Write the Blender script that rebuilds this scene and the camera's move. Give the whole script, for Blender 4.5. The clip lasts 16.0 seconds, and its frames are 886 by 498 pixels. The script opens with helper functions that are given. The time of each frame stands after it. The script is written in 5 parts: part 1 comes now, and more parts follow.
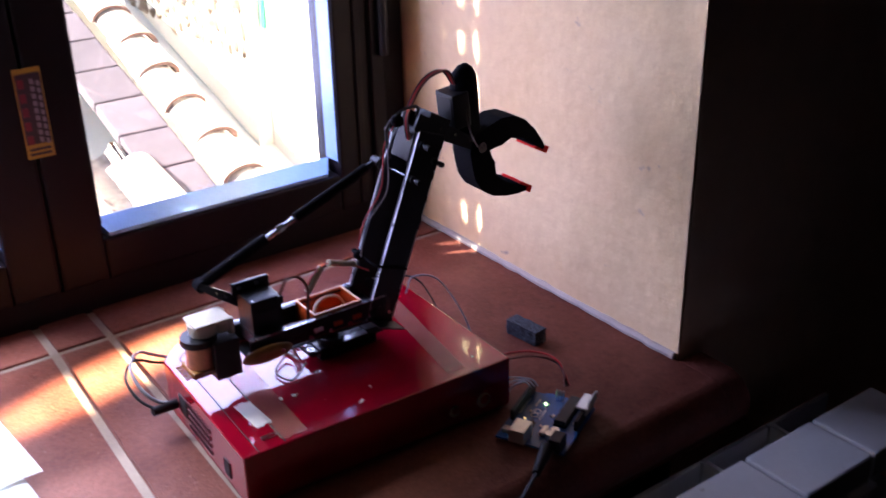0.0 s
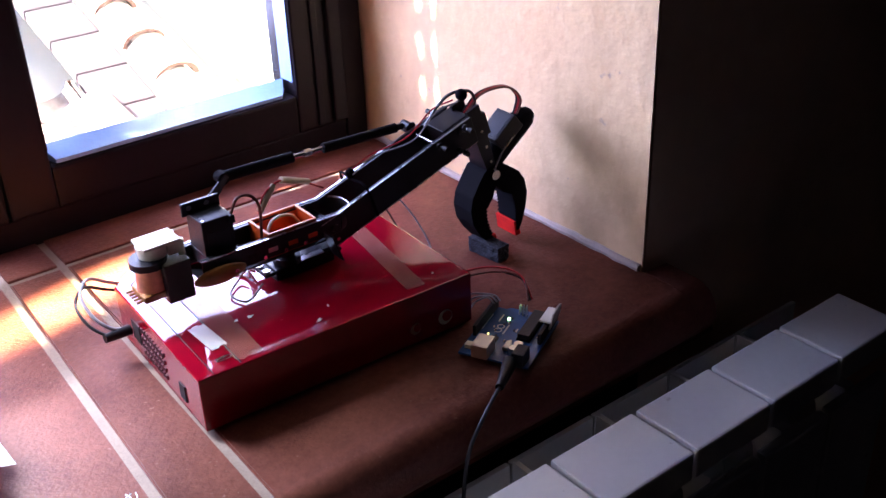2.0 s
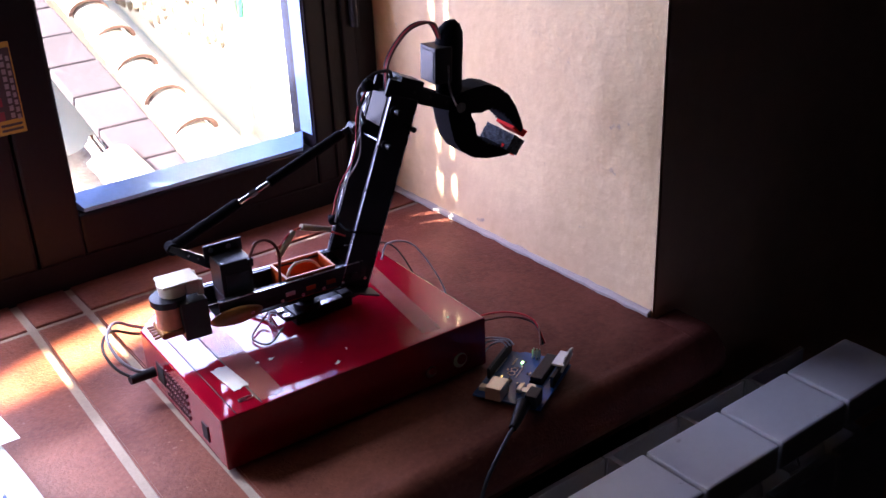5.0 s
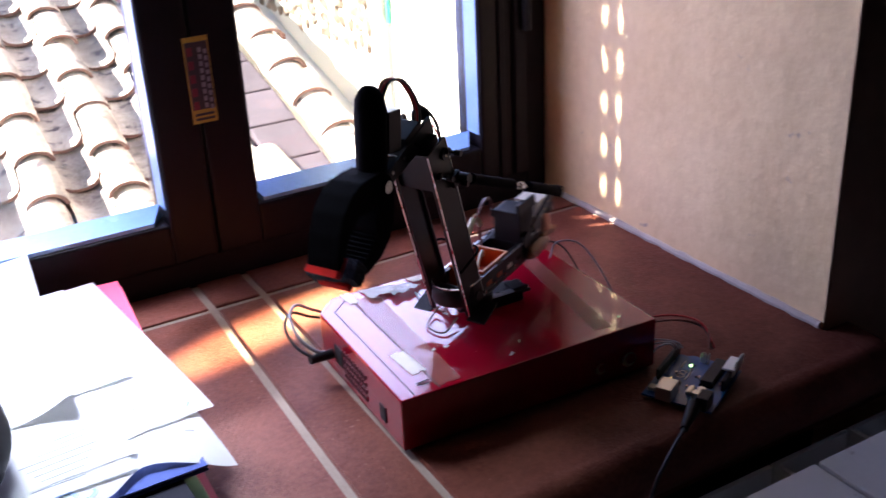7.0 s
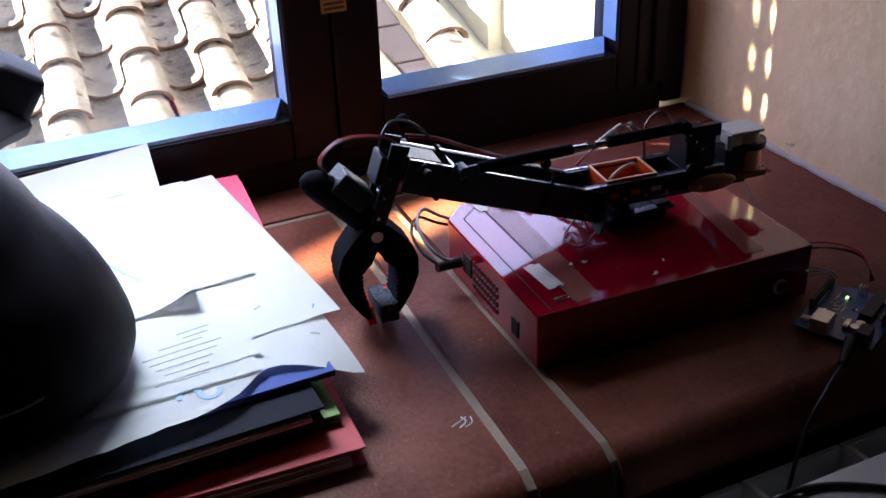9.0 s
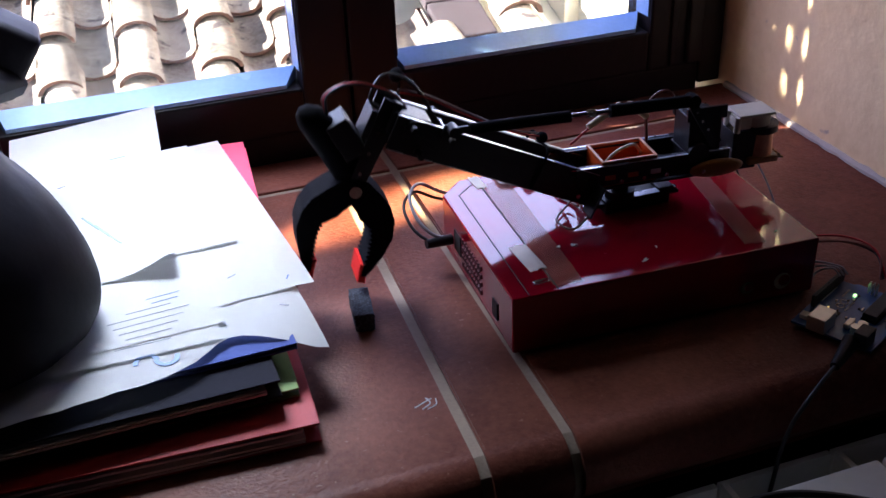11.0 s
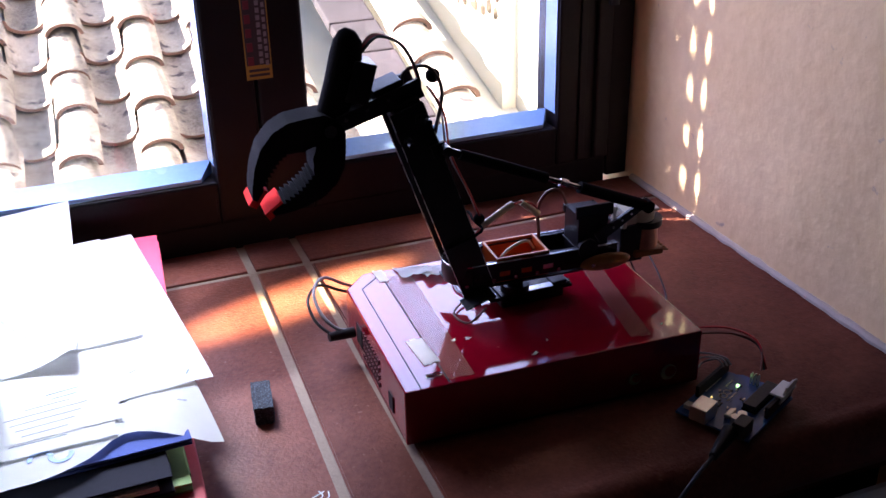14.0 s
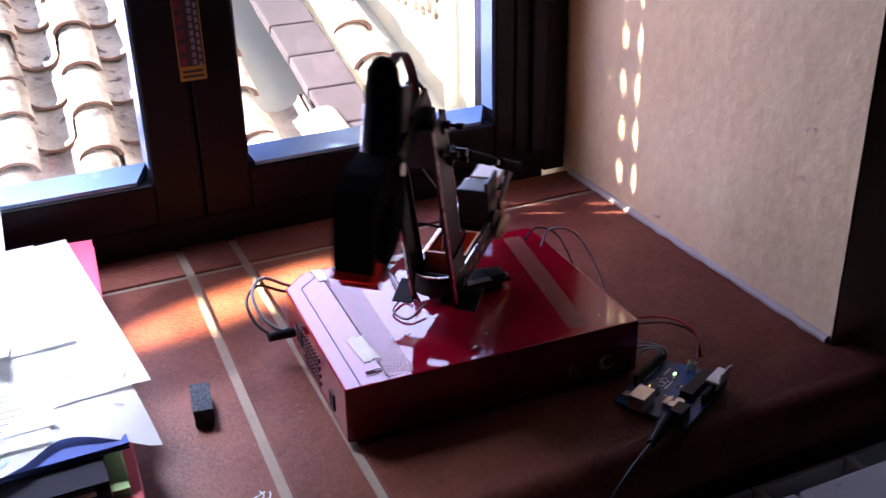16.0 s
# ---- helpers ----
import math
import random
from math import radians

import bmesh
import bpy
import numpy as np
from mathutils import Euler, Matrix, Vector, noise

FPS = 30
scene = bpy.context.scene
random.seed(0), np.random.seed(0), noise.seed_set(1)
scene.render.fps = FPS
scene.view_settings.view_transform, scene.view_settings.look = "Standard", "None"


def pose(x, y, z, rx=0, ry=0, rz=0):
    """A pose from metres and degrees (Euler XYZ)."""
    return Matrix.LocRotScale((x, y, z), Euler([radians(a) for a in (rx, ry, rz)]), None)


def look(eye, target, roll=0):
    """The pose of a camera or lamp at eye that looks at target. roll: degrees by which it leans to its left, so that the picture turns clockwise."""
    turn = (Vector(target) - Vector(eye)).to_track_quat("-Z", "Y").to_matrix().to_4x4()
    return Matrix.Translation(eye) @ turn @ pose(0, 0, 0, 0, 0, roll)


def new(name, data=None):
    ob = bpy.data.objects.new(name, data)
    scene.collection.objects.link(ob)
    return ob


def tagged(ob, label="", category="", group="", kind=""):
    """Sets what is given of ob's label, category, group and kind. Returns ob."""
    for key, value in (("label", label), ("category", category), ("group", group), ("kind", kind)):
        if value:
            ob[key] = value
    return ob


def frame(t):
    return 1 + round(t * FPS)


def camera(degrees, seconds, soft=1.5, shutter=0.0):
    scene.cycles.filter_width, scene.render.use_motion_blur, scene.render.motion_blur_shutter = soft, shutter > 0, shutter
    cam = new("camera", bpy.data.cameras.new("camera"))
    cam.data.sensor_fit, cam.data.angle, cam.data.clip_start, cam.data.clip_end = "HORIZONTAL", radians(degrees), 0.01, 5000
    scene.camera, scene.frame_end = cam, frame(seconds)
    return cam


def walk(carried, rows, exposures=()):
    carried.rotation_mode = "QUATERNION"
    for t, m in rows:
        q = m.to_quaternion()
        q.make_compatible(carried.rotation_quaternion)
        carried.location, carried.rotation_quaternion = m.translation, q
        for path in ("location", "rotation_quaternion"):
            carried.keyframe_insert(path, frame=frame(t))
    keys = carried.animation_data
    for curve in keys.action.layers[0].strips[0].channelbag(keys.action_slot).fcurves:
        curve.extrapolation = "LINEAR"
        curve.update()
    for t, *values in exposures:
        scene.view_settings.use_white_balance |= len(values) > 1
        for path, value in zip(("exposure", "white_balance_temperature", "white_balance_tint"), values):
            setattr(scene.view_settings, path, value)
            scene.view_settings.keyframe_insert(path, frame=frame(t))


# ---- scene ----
cam = camera(45.3, 16.0, shutter=0.5)
PATH = [
    (0, (0.019, 0.038, 0.464), (1.067, 1.506, -0.4), -1.3),
    (0.5, (0.031, 0.039, 0.441), (1.127, 1.451, -0.456), -0.7),
    (1, (0.033, 0.041, 0.437), (1.131, 1.435, -0.487), -0.9),
    (1.5, (0.035, 0.042, 0.434), (1.108, 1.429, -0.528), -1.7),
    (2, (0.035, 0.04, 0.438), (1.087, 1.439, -0.53), -2.3),
    (2.5, (0.034, 0.04, 0.435), (1.077, 1.44, -0.54), -2.4),
    (3, (0.034, 0.039, 0.438), (1.084, 1.437, -0.533), -2.3),
    (3.5, (0.034, 0.038, 0.442), (1.093, 1.438, -0.517), -2.1),
    (6, (-0.005, 0.012, 0.445), (1.044, 1.498, -0.387), -2.3),
    (6.5, (-0.019, 0.016, 0.447), (0.957, 1.542, -0.402), -3.1),
    (7, (-0.029, 0.027, 0.442), (0.856, 1.609, -0.404), -2.9),
    (7.5, (-0.043, 0.048, 0.436), (0.77, 1.663, -0.421), -2.1),
    (8, (-0.049, 0.063, 0.435), (0.702, 1.696, -0.441), -1.8),
    (8.5, (-0.052, 0.075, 0.419), (0.672, 1.688, -0.516), -1.8),
    (9, (-0.045, 0.081, 0.415), (0.664, 1.675, -0.563), -2.2),
    (9.5, (-0.041, 0.082, 0.409), (0.657, 1.664, -0.595), -2.8),
    (12, (0.063, 0.062, 0.403), (0.526, 1.73, -0.598), -2.0),
    (12.5, (0.058, 0.061, 0.419), (0.57, 1.752, -0.519), -1.4),
    (13, (0.063, 0.052, 0.42), (0.634, 1.743, -0.482), -1.3),
    (13.5, (0.067, 0.045, 0.423), (0.681, 1.726, -0.469), -1.3),
    (14, (0.062, 0.041, 0.427), (0.705, 1.711, -0.465), -1.3),
    (14.5, (0.059, 0.037, 0.424), (0.717, 1.702, -0.465), -0.8),
    (15, (0.065, 0.039, 0.425), (0.773, 1.675, -0.48), -0.0),
    (15.5, (0.075, 0.033, 0.426), (0.819, 1.664, -0.461), -0.7),
    (16, (0.068, 0.035, 0.424), (0.8, 1.669, -0.467), -1.3),
]
EXPOSURES = [(0.0, 3.65, 6600, 15), (1.0, 4.00, 6600, 15), (2.5, 4.35, 6600, 15), (3.7, 4.30, 6600, 15), (6.0, 3.50, 6600, 14), (7.0, 3.30, 6600, 12), (8.0, 2.95, 6600, 9), (9.0, 2.60, 6600, 6), (9.7, 2.50, 6600, 6), (12.0, 2.90, 6600, 12), (12.6, 3.05, 6600, 12), (14.0, 3.10, 6600, 14), (16.0, 3.10, 6600, 16)]
walk(cam, [(t, look(eye, target, roll)) for t, eye, target, roll in PATH], EXPOSURES)


# ---- world, sun, exposure ----
SUN_DIR = Vector((0.76, -0.375, -0.53)).normalized()      # the way the sunlight travels
world = bpy.data.worlds.new("sky")
scene.world = world
world.use_nodes = True
wn = world.node_tree.nodes
sky = wn.new("ShaderNodeTexSky")
sky.sky_type = "NISHITA"
sky.sun_disc = False
sky.dust_density, sky.ozone_density = 0.2, 3.0
sky.sun_elevation = math.asin(-SUN_DIR.z)
sky.sun_rotation = math.atan2(-SUN_DIR.x, -SUN_DIR.y)
wn["Background"].inputs["Strength"].default_value = 0.06
world.node_tree.links.new(sky.outputs["Color"], wn["Background"].inputs["Color"])
sun = new("sun", bpy.data.lights.new("sun", "SUN"))
sun.data.energy = 5.0
sun.data.angle = radians(0.53)
sun.data.color = (1.0, 0.93, 0.82)
sun.matrix_world = look((0, 0, 0), SUN_DIR)
opening = new("window_daylight", bpy.data.lights.new("window_daylight", "AREA"))
opening.data.shape = "RECTANGLE"
opening.data.size, opening.data.size_y = 0.76, 0.62
opening.data.cycles.is_portal = True
opening.matrix_world = look((0.232, 0.990, 0.35), (0.232, 0.0, 0.35))
# added area lamp low in the window, standing in for daylight from outside
skylight = new("window_skylight", bpy.data.lights.new("window_skylight", "AREA"))
skylight.data.shape = "RECTANGLE"
skylight.data.size, skylight.data.size_y = 0.66, 0.26
skylight.data.energy = 0.50
skylight.data.spread = radians(170)
skylight.data.color = (0.52, 0.52, 0.95)
skylight.matrix_world = look((0.22, 0.984, 0.225), (0.24, 0.76, 0.15))
# second added lamp, aimed down through the left pane to brighten the papers
pane_fill = new("left_pane_fill", bpy.data.lights.new("left_pane_fill", "AREA"))
pane_fill.data.shape = "RECTANGLE"
pane_fill.data.size, pane_fill.data.size_y = 0.26, 0.20
pane_fill.data.energy = 0.24
pane_fill.data.spread = radians(60)
pane_fill.data.color = (0.70, 0.80, 1.0)
pane_fill.matrix_world = look((0.02, 0.984, 0.50), (-0.01, 0.72, 0.05))
# added spot lamp draws the warm streak on the tiles; true source unseen
streak_spot = new("streak_lamp", bpy.data.lights.new("streak_lamp", "SPOT"))
streak_spot.data.energy = 250.0
streak_spot.data.color = (1.0, 0.72, 0.42)
streak_spot.data.spot_size, streak_spot.data.spot_blend, streak_spot.data.shadow_soft_size = radians(7.0), 0.9, 0.01
STREAK_AT = Vector((1.15, 1.50, 0.64))
way = (Vector((0.225, 0.802, 0.0)) - STREAK_AT).normalized()
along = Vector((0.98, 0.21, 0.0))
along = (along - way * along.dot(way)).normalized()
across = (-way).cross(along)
streak_spot.matrix_world = Matrix.Translation(STREAK_AT) @ Matrix((along, across * 0.32, -way)).transposed().to_4x4()


# ---- materials ----
def material(name, colour, rough=0.5, metal=0.0, vary=0.15, scale=30.0, bump=0.0, bump_scale=200.0, coat=0.0, spots=None, per_piece=0.0, tint=None):
    """A procedural surface: two scales of tone, an optional second tint, relief and gloss wear."""
    m = bpy.data.materials.new(name)
    m.use_nodes = True
    n, l = m.node_tree.nodes, m.node_tree.links
    b = n["Principled BSDF"]
    b.inputs["Metallic"].default_value = metal
    b.inputs["Coat Weight"].default_value = coat
    b.inputs["Coat Roughness"].default_value = 0.06
    tc = n.new("ShaderNodeTexCoord")
    big = n.new("ShaderNodeTexNoise")
    big.inputs["Scale"].default_value = scale
    big.inputs["Detail"].default_value = 6
    fine = n.new("ShaderNodeTexNoise")
    fine.inputs["Scale"].default_value = scale * 14
    fine.inputs["Detail"].default_value = 3
    where = tc.outputs["Object"]
    if per_piece:
        # each piece is cut from another stretch of the pattern
        info = n.new("ShaderNodeObjectInfo")
        shift = n.new("ShaderNodeVectorMath")
        shift.operation = "MULTIPLY_ADD"
        shift.inputs[1].default_value = (9.0, 17.0, 5.0)
        l.new(info.outputs["Random"], shift.inputs[0])
        l.new(where, shift.inputs[2])
        where = shift.outputs["Vector"]
    l.new(where, big.inputs["Vector"])
    l.new(where, fine.inputs["Vector"])
    mix = n.new("ShaderNodeMath")
    mix.operation = "MULTIPLY_ADD"
    mix.inputs[1].default_value = 0.5
    l.new(fine.outputs["Fac"], mix.inputs[0])
    l.new(big.outputs["Fac"], mix.inputs[2])
    ramp = n.new("ShaderNodeValToRGB")
    second = tint or colour
    ramp.color_ramp.elements[0].position, ramp.color_ramp.elements[1].position = 0.45, 1.05
    ramp.color_ramp.elements[0].color = (*[c * (1 - vary) for c in colour], 1)
    ramp.color_ramp.elements[1].color = (*[min(1, c * (1 + vary)) for c in second], 1)
    l.new(mix.outputs[0], ramp.inputs["Fac"])
    out = ramp.outputs["Color"]
    if per_piece:
        hsv = n.new("ShaderNodeHueSaturation")
        rng = n.new("ShaderNodeMapRange")
        rng.inputs["To Min"].default_value, rng.inputs["To Max"].default_value = 1 - per_piece, 1 + per_piece
        l.new(info.outputs["Random"], rng.inputs["Value"])
        l.new(rng.outputs["Result"], hsv.inputs["Value"])
        l.new(out, hsv.inputs["Color"])
        out = hsv.outputs["Color"]
    if spots:
        sc, lo, hi, col = spots
        sp = n.new("ShaderNodeTexNoise")
        sp.inputs["Scale"].default_value, sp.inputs["Detail"].default_value = sc, 5
        l.new(where, sp.inputs["Vector"])
        r2 = n.new("ShaderNodeMapRange")
        r2.inputs["From Min"].default_value, r2.inputs["From Max"].default_value = lo, hi
        l.new(sp.outputs["Fac"], r2.inputs["Value"])
        mx = n.new("ShaderNodeMixRGB")
        mx.inputs["Color2"].default_value = (*col, 1)
        l.new(r2.outputs["Result"], mx.inputs["Fac"])
        l.new(out, mx.inputs["Color1"])
        out = mx.outputs["Color"]
    l.new(out, b.inputs["Base Color"])
    rr = n.new("ShaderNodeMapRange")
    rr.inputs["To Min"].default_value, rr.inputs["To Max"].default_value = max(0.02, rough - 0.12 * min(1, rough * 2)), min(1, rough + 0.12 * min(1, rough * 2))
    l.new(big.outputs["Fac"], rr.inputs["Value"])
    l.new(rr.outputs["Result"], b.inputs["Roughness"])
    if bump:
        bn = n.new("ShaderNodeTexNoise")
        bn.inputs["Scale"].default_value, bn.inputs["Detail"].default_value = bump_scale, 6
        l.new(where, bn.inputs["Vector"])
        bp = n.new("ShaderNodeBump")
        bp.inputs["Distance"].default_value = bump
        bp.inputs["Strength"].default_value = 0.9
        l.new(bn.outputs["Fac"], bp.inputs["Height"])
        l.new(bp.outputs["Normal"], b.inputs["Normal"])
    return m


def glass_material(name):
    m = bpy.data.materials.new(name)
    m.use_nodes = True
    n, l = m.node_tree.nodes, m.node_tree.links
    n.remove(n["Principled BSDF"])
    clear, gloss, mix, fres = n.new("ShaderNodeBsdfTransparent"), n.new("ShaderNodeBsdfGlossy"), n.new("ShaderNodeMixShader"), n.new("ShaderNodeFresnel")
    clear.inputs["Color"].default_value = (0.94, 0.97, 0.96, 1)
    gloss.inputs["Roughness"].default_value = 0.02
    l.new(fres.outputs["Fac"], mix.inputs["Fac"])
    l.new(clear.outputs[0], mix.inputs[1])
    l.new(gloss.outputs[0], mix.inputs[2])
    l.new(mix.outputs[0], n["Material Output"].inputs["Surface"])
    return m


def glow_material(name, colour, strength):
    m = bpy.data.materials.new(name)
    m.use_nodes = True
    b = m.node_tree.nodes["Principled BSDF"]
    b.inputs["Base Color"].default_value = (*colour, 1)
    b.inputs["Emission Color"].default_value = (*colour, 1)
    b.inputs["Emission Strength"].default_value = strength
    return m


PLASTER = material("plaster", (0.87, 0.62, 0.33), 0.85, vary=0.07, scale=7, bump=0.0016, bump_scale=62, tint=(0.91, 0.69, 0.41), spots=(60, 0.70, 0.76, (0.55, 0.40, 0.31)))
# room walls, floor and ceiling: colour darkened to cut the light they bounce
ROOM_WALL = material("low_bounce_wall", (0.045, 0.034, 0.030), 0.9, vary=0.08, scale=5, bump=0.001, bump_scale=60)
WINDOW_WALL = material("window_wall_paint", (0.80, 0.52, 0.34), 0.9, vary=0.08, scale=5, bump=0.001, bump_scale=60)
ROOM_FLOOR = material("low_bounce_floor", (0.06, 0.032, 0.024), 0.5, vary=0.2, scale=6)
CEILING = material("low_bounce_ceiling", (0.09, 0.08, 0.07), 0.9, vary=0.05, scale=5)
CLAY = material("fired_clay", (0.128, 0.032, 0.022), 0.42, vary=0.24, scale=16, bump=0.0006, bump_scale=420, tint=(0.185, 0.062, 0.042), spots=(260, 0.66, 0.76, (0.26, 0.12, 0.09)), per_piece=0.10)
GROUT = material("cement_grout", (0.27, 0.205, 0.155), 0.9, vary=0.18, scale=40, bump=0.0006, bump_scale=300)
FRAME_WOOD = material("dark_stained_wood", (0.0065, 0.0042, 0.0060), 0.45, vary=0.3, scale=14, bump=0.0004, bump_scale=120)
# bead colour carries the blue skylight and the pane's glare
BEAD_DAYLIT = material("daylit_glazing_bead", (0.26, 0.46, 0.76), 0.25, vary=0.1, scale=20)
GLASS = glass_material("window_glass")
SEAL = material("white_skirting_seal", (0.52, 0.46, 0.41), 0.7, vary=0.12, scale=30, bump=0.0006, bump_scale=150)
RADIATOR = material("white_enamel", (0.62, 0.61, 0.58), 0.35, vary=0.06, scale=16, spots=(90, 0.70, 0.80, (0.35, 0.30, 0.26)))
RED_BOX = material("glossy_red_plastic", (0.27, 0.002, 0.014), 0.07, vary=0.08, scale=10, coat=0.8, spots=(170, 0.74, 0.78, (0.45, 0.10, 0.10)))
RED_SIDE = material("satin_red_plastic", (0.24, 0.004, 0.012), 0.30, vary=0.12, scale=18)
GRILLE = material("shaded_grille_slot", (0.045, 0.002, 0.005), 0.7, vary=0.3, scale=60)
DARK_HOLE = material("dark_recess", (0.010, 0.006, 0.006), 0.8, vary=0.3, scale=60)
BLACK = material("black_plastic", (0.009, 0.009, 0.012), 0.40, vary=0.25, scale=60, bump=0.00015, bump_scale=900)
BLACK_MATT = material("matt_black_nylon", (0.004, 0.004, 0.006), 0.85, vary=0.3, scale=60, bump=0.0003, bump_scale=700)
BLACK_METAL = material("black_anodised_metal", (0.022, 0.023, 0.027), 0.36, metal=0.6, vary=0.3, scale=50)
ALU = material("bare_aluminium", (0.62, 0.64, 0.66), 0.28, metal=1.0, vary=0.12, scale=80)
STEEL = material("steel_screw", (0.55, 0.55, 0.56), 0.25, metal=1.0, vary=0.15, scale=120)
ORANGE = material("orange_plastic", (0.62, 0.085, 0.012), 0.35, vary=0.1, scale=60, coat=0.2)
ORANGE_RIM = material("pale_orange_rim", (0.80, 0.42, 0.22), 0.5, vary=0.12, scale=90)
RED_TIP = material("red_felt_tip", (0.80, 0.025, 0.02), 0.95, vary=0.14, scale=120, bump=0.0004, bump_scale=500)
CREAM = material("cream_plastic", (0.70, 0.66, 0.55), 0.45, vary=0.1, scale=60)
BROWN_RESIN = material("amber_resin", (0.30, 0.13, 0.035), 0.3, vary=0.3, scale=70, coat=0.3)
COPPER = material("pink_copper_winding", (0.62, 0.30, 0.20), 0.4, metal=0.5, vary=0.2, scale=200)
TAPE = material("clear_brown_tape", (0.44, 0.19, 0.13), 0.10, vary=0.2, scale=55, tint=(0.50, 0.26, 0.20))
TAPE.node_tree.nodes["Principled BSDF"].inputs["Alpha"].default_value = 0.22
MASKING = material("pale_masking_tape", (0.78, 0.74, 0.64), 0.6, vary=0.08, scale=80)
PAPER = material("white_paper", (0.80, 0.80, 0.78), 0.75, vary=0.03, scale=12)
PAPER_GREY = material("printed_paper", (0.72, 0.73, 0.74), 0.75, vary=0.05, scale=18)
INK = material("printing_ink", (0.36, 0.37, 0.42), 0.7, vary=0.2, scale=90)
INK_BLUE = material("pale_blue_ink", (0.25, 0.36, 0.58), 0.7, vary=0.15, scale=60)
CARD_RED = material("red_card", (0.42, 0.022, 0.030), 0.6, vary=0.1, scale=25, bump=0.0003, bump_scale=300)
CARD_PINK = material("pink_card", (0.72, 0.04, 0.095), 0.6, vary=0.08, scale=25)
CARD_GREEN = material("green_card", (0.20, 0.32, 0.09), 0.6, vary=0.12, scale=25)
CARD_BLUE = material("blue_card", (0.07, 0.10, 0.30), 0.85, vary=0.12, scale=25)
CARD_BLACK = material("black_card", (0.012, 0.012, 0.020), 0.9, vary=0.2, scale=30)
LEATHER = material("black_leather", (0.007, 0.006, 0.009), 0.55, vary=0.3, scale=16, bump=0.0002, bump_scale=140)
FOAM = material("dark_grey_foam", (0.022, 0.027, 0.036), 0.95, vary=0.6, scale=120, bump=0.0022, bump_scale=520, spots=(900, 0.52, 0.62, (0.085, 0.105, 0.13)))
BOARD_BLUE = material("blue_circuit_board", (0.004, 0.075, 0.26), 0.35, vary=0.15, scale=90, coat=0.2)
SILK = material("white_legend", (0.75, 0.78, 0.80), 0.6, vary=0.05, scale=60)
TIN = material("tinned_metal", (0.60, 0.58, 0.52), 0.3, metal=1.0, vary=0.1, scale=120)
CABLE = material("black_cable", (0.016, 0.016, 0.018), 0.4, vary=0.2, scale=60)
CABLE_GREY = material("grey_cable", (0.30, 0.31, 0.34), 0.4, vary=0.12, scale=60)
CABLE_RED = material("red_wire", (0.45, 0.012, 0.02), 0.4, vary=0.12, scale=60)
CABLE_BROWN = material("brown_wire", (0.16, 0.045, 0.03), 0.4, vary=0.12, scale=60)
HEATSHRINK = material("cream_sleeve", (0.62, 0.55, 0.38), 0.5, vary=0.14, scale=60)
STICKER_BLACK = material("sticker_print", (0.035, 0.02, 0.03), 0.4, vary=0.15, scale=60)
STICKER_YELLOW = material("sticker_yellow", (0.38, 0.22, 0.03), 0.45, vary=0.1, scale=60)
STICKER_TEXT = material("sticker_lettering", (0.22, 0.19, 0.24), 0.5, vary=0.2, scale=90)
STICKER_RED = material("sticker_red", (0.16, 0.012, 0.03), 0.45, vary=0.1, scale=60)
TILE_CLAY = material("bare_terracotta_rim", (0.150, 0.080, 0.070), 0.9, vary=0.3, scale=20, bump=0.002, bump_scale=40)
ROOF_TILE = material("sunbleached_roof_tile", (0.22, 0.155, 0.14), 0.9, vary=0.35, scale=9, bump=0.004, bump_scale=30, tint=(0.46, 0.39, 0.36), spots=(26, 0.58, 0.68, (0.11, 0.085, 0.10)), per_piece=0.25)
PAVER = material("mauve_paver", (0.074, 0.056, 0.074), 0.85, vary=0.2, scale=8, bump=0.003, bump_scale=40, per_piece=0.15)
RUBBLE = material("rubble_stone", (0.27, 0.195, 0.15), 0.9, vary=0.3, scale=12, bump=0.006, bump_scale=30, per_piece=0.25)
LIMEWASH = material("limewashed_wall", (0.66, 0.62, 0.56), 0.9, vary=0.06, scale=4, bump=0.002, bump_scale=40)
GREEN_PIPE = material("green_painted_pipe", (0.05, 0.42, 0.27), 0.4, vary=0.1, scale=20)
SHUTTER_PAINT = material("brown_shutter_paint", (0.12, 0.07, 0.05), 0.5, vary=0.15, scale=20)
LED_GLOW = glow_material("green_led", (0.45, 1.0, 0.35), 0.45)
LED_AMBER = glow_material("amber_led", (1.0, 0.75, 0.25), 0.15)

for dull in (LEATHER, BLACK_MATT, FRAME_WOOD, RED_TIP, CARD_BLACK, CARD_BLUE):
    dull.node_tree.nodes["Principled BSDF"].inputs["Specular IOR Level"].default_value = 0.06 if dull is BLACK_MATT else 0.12 if dull is LEATHER else 0.2
CLAY.node_tree.nodes["Principled BSDF"].inputs["Specular IOR Level"].default_value = 0.15
BLACK.node_tree.nodes["Principled BSDF"].inputs["Specular IOR Level"].default_value = 0.28


# ---- mesh helpers ----
def empty(name, m=None):
    ob = new(name)
    ob.empty_display_size = 0.01
    if m is not None:
        ob.matrix_basis = m
    return ob


def part(name, bm, mat, parent=None, label="", smooth=False):
    """Links a bmesh as one mesh object under a thing or a part."""
    me = bpy.data.meshes.new(name)
    bm.normal_update()
    bm.to_mesh(me)
    bm.free()
    me.materials.append(mat)
    if smooth:
        me.shade_smooth()
        me.set_sharp_from_angle(angle=radians(40))
    ob = new(name, me)
    ob.parent = parent
    return tagged(ob, label)


def share(name, me, m, parent=None):
    ob = new(name, me)
    ob.parent = parent
    ob.matrix_basis = m
    return ob


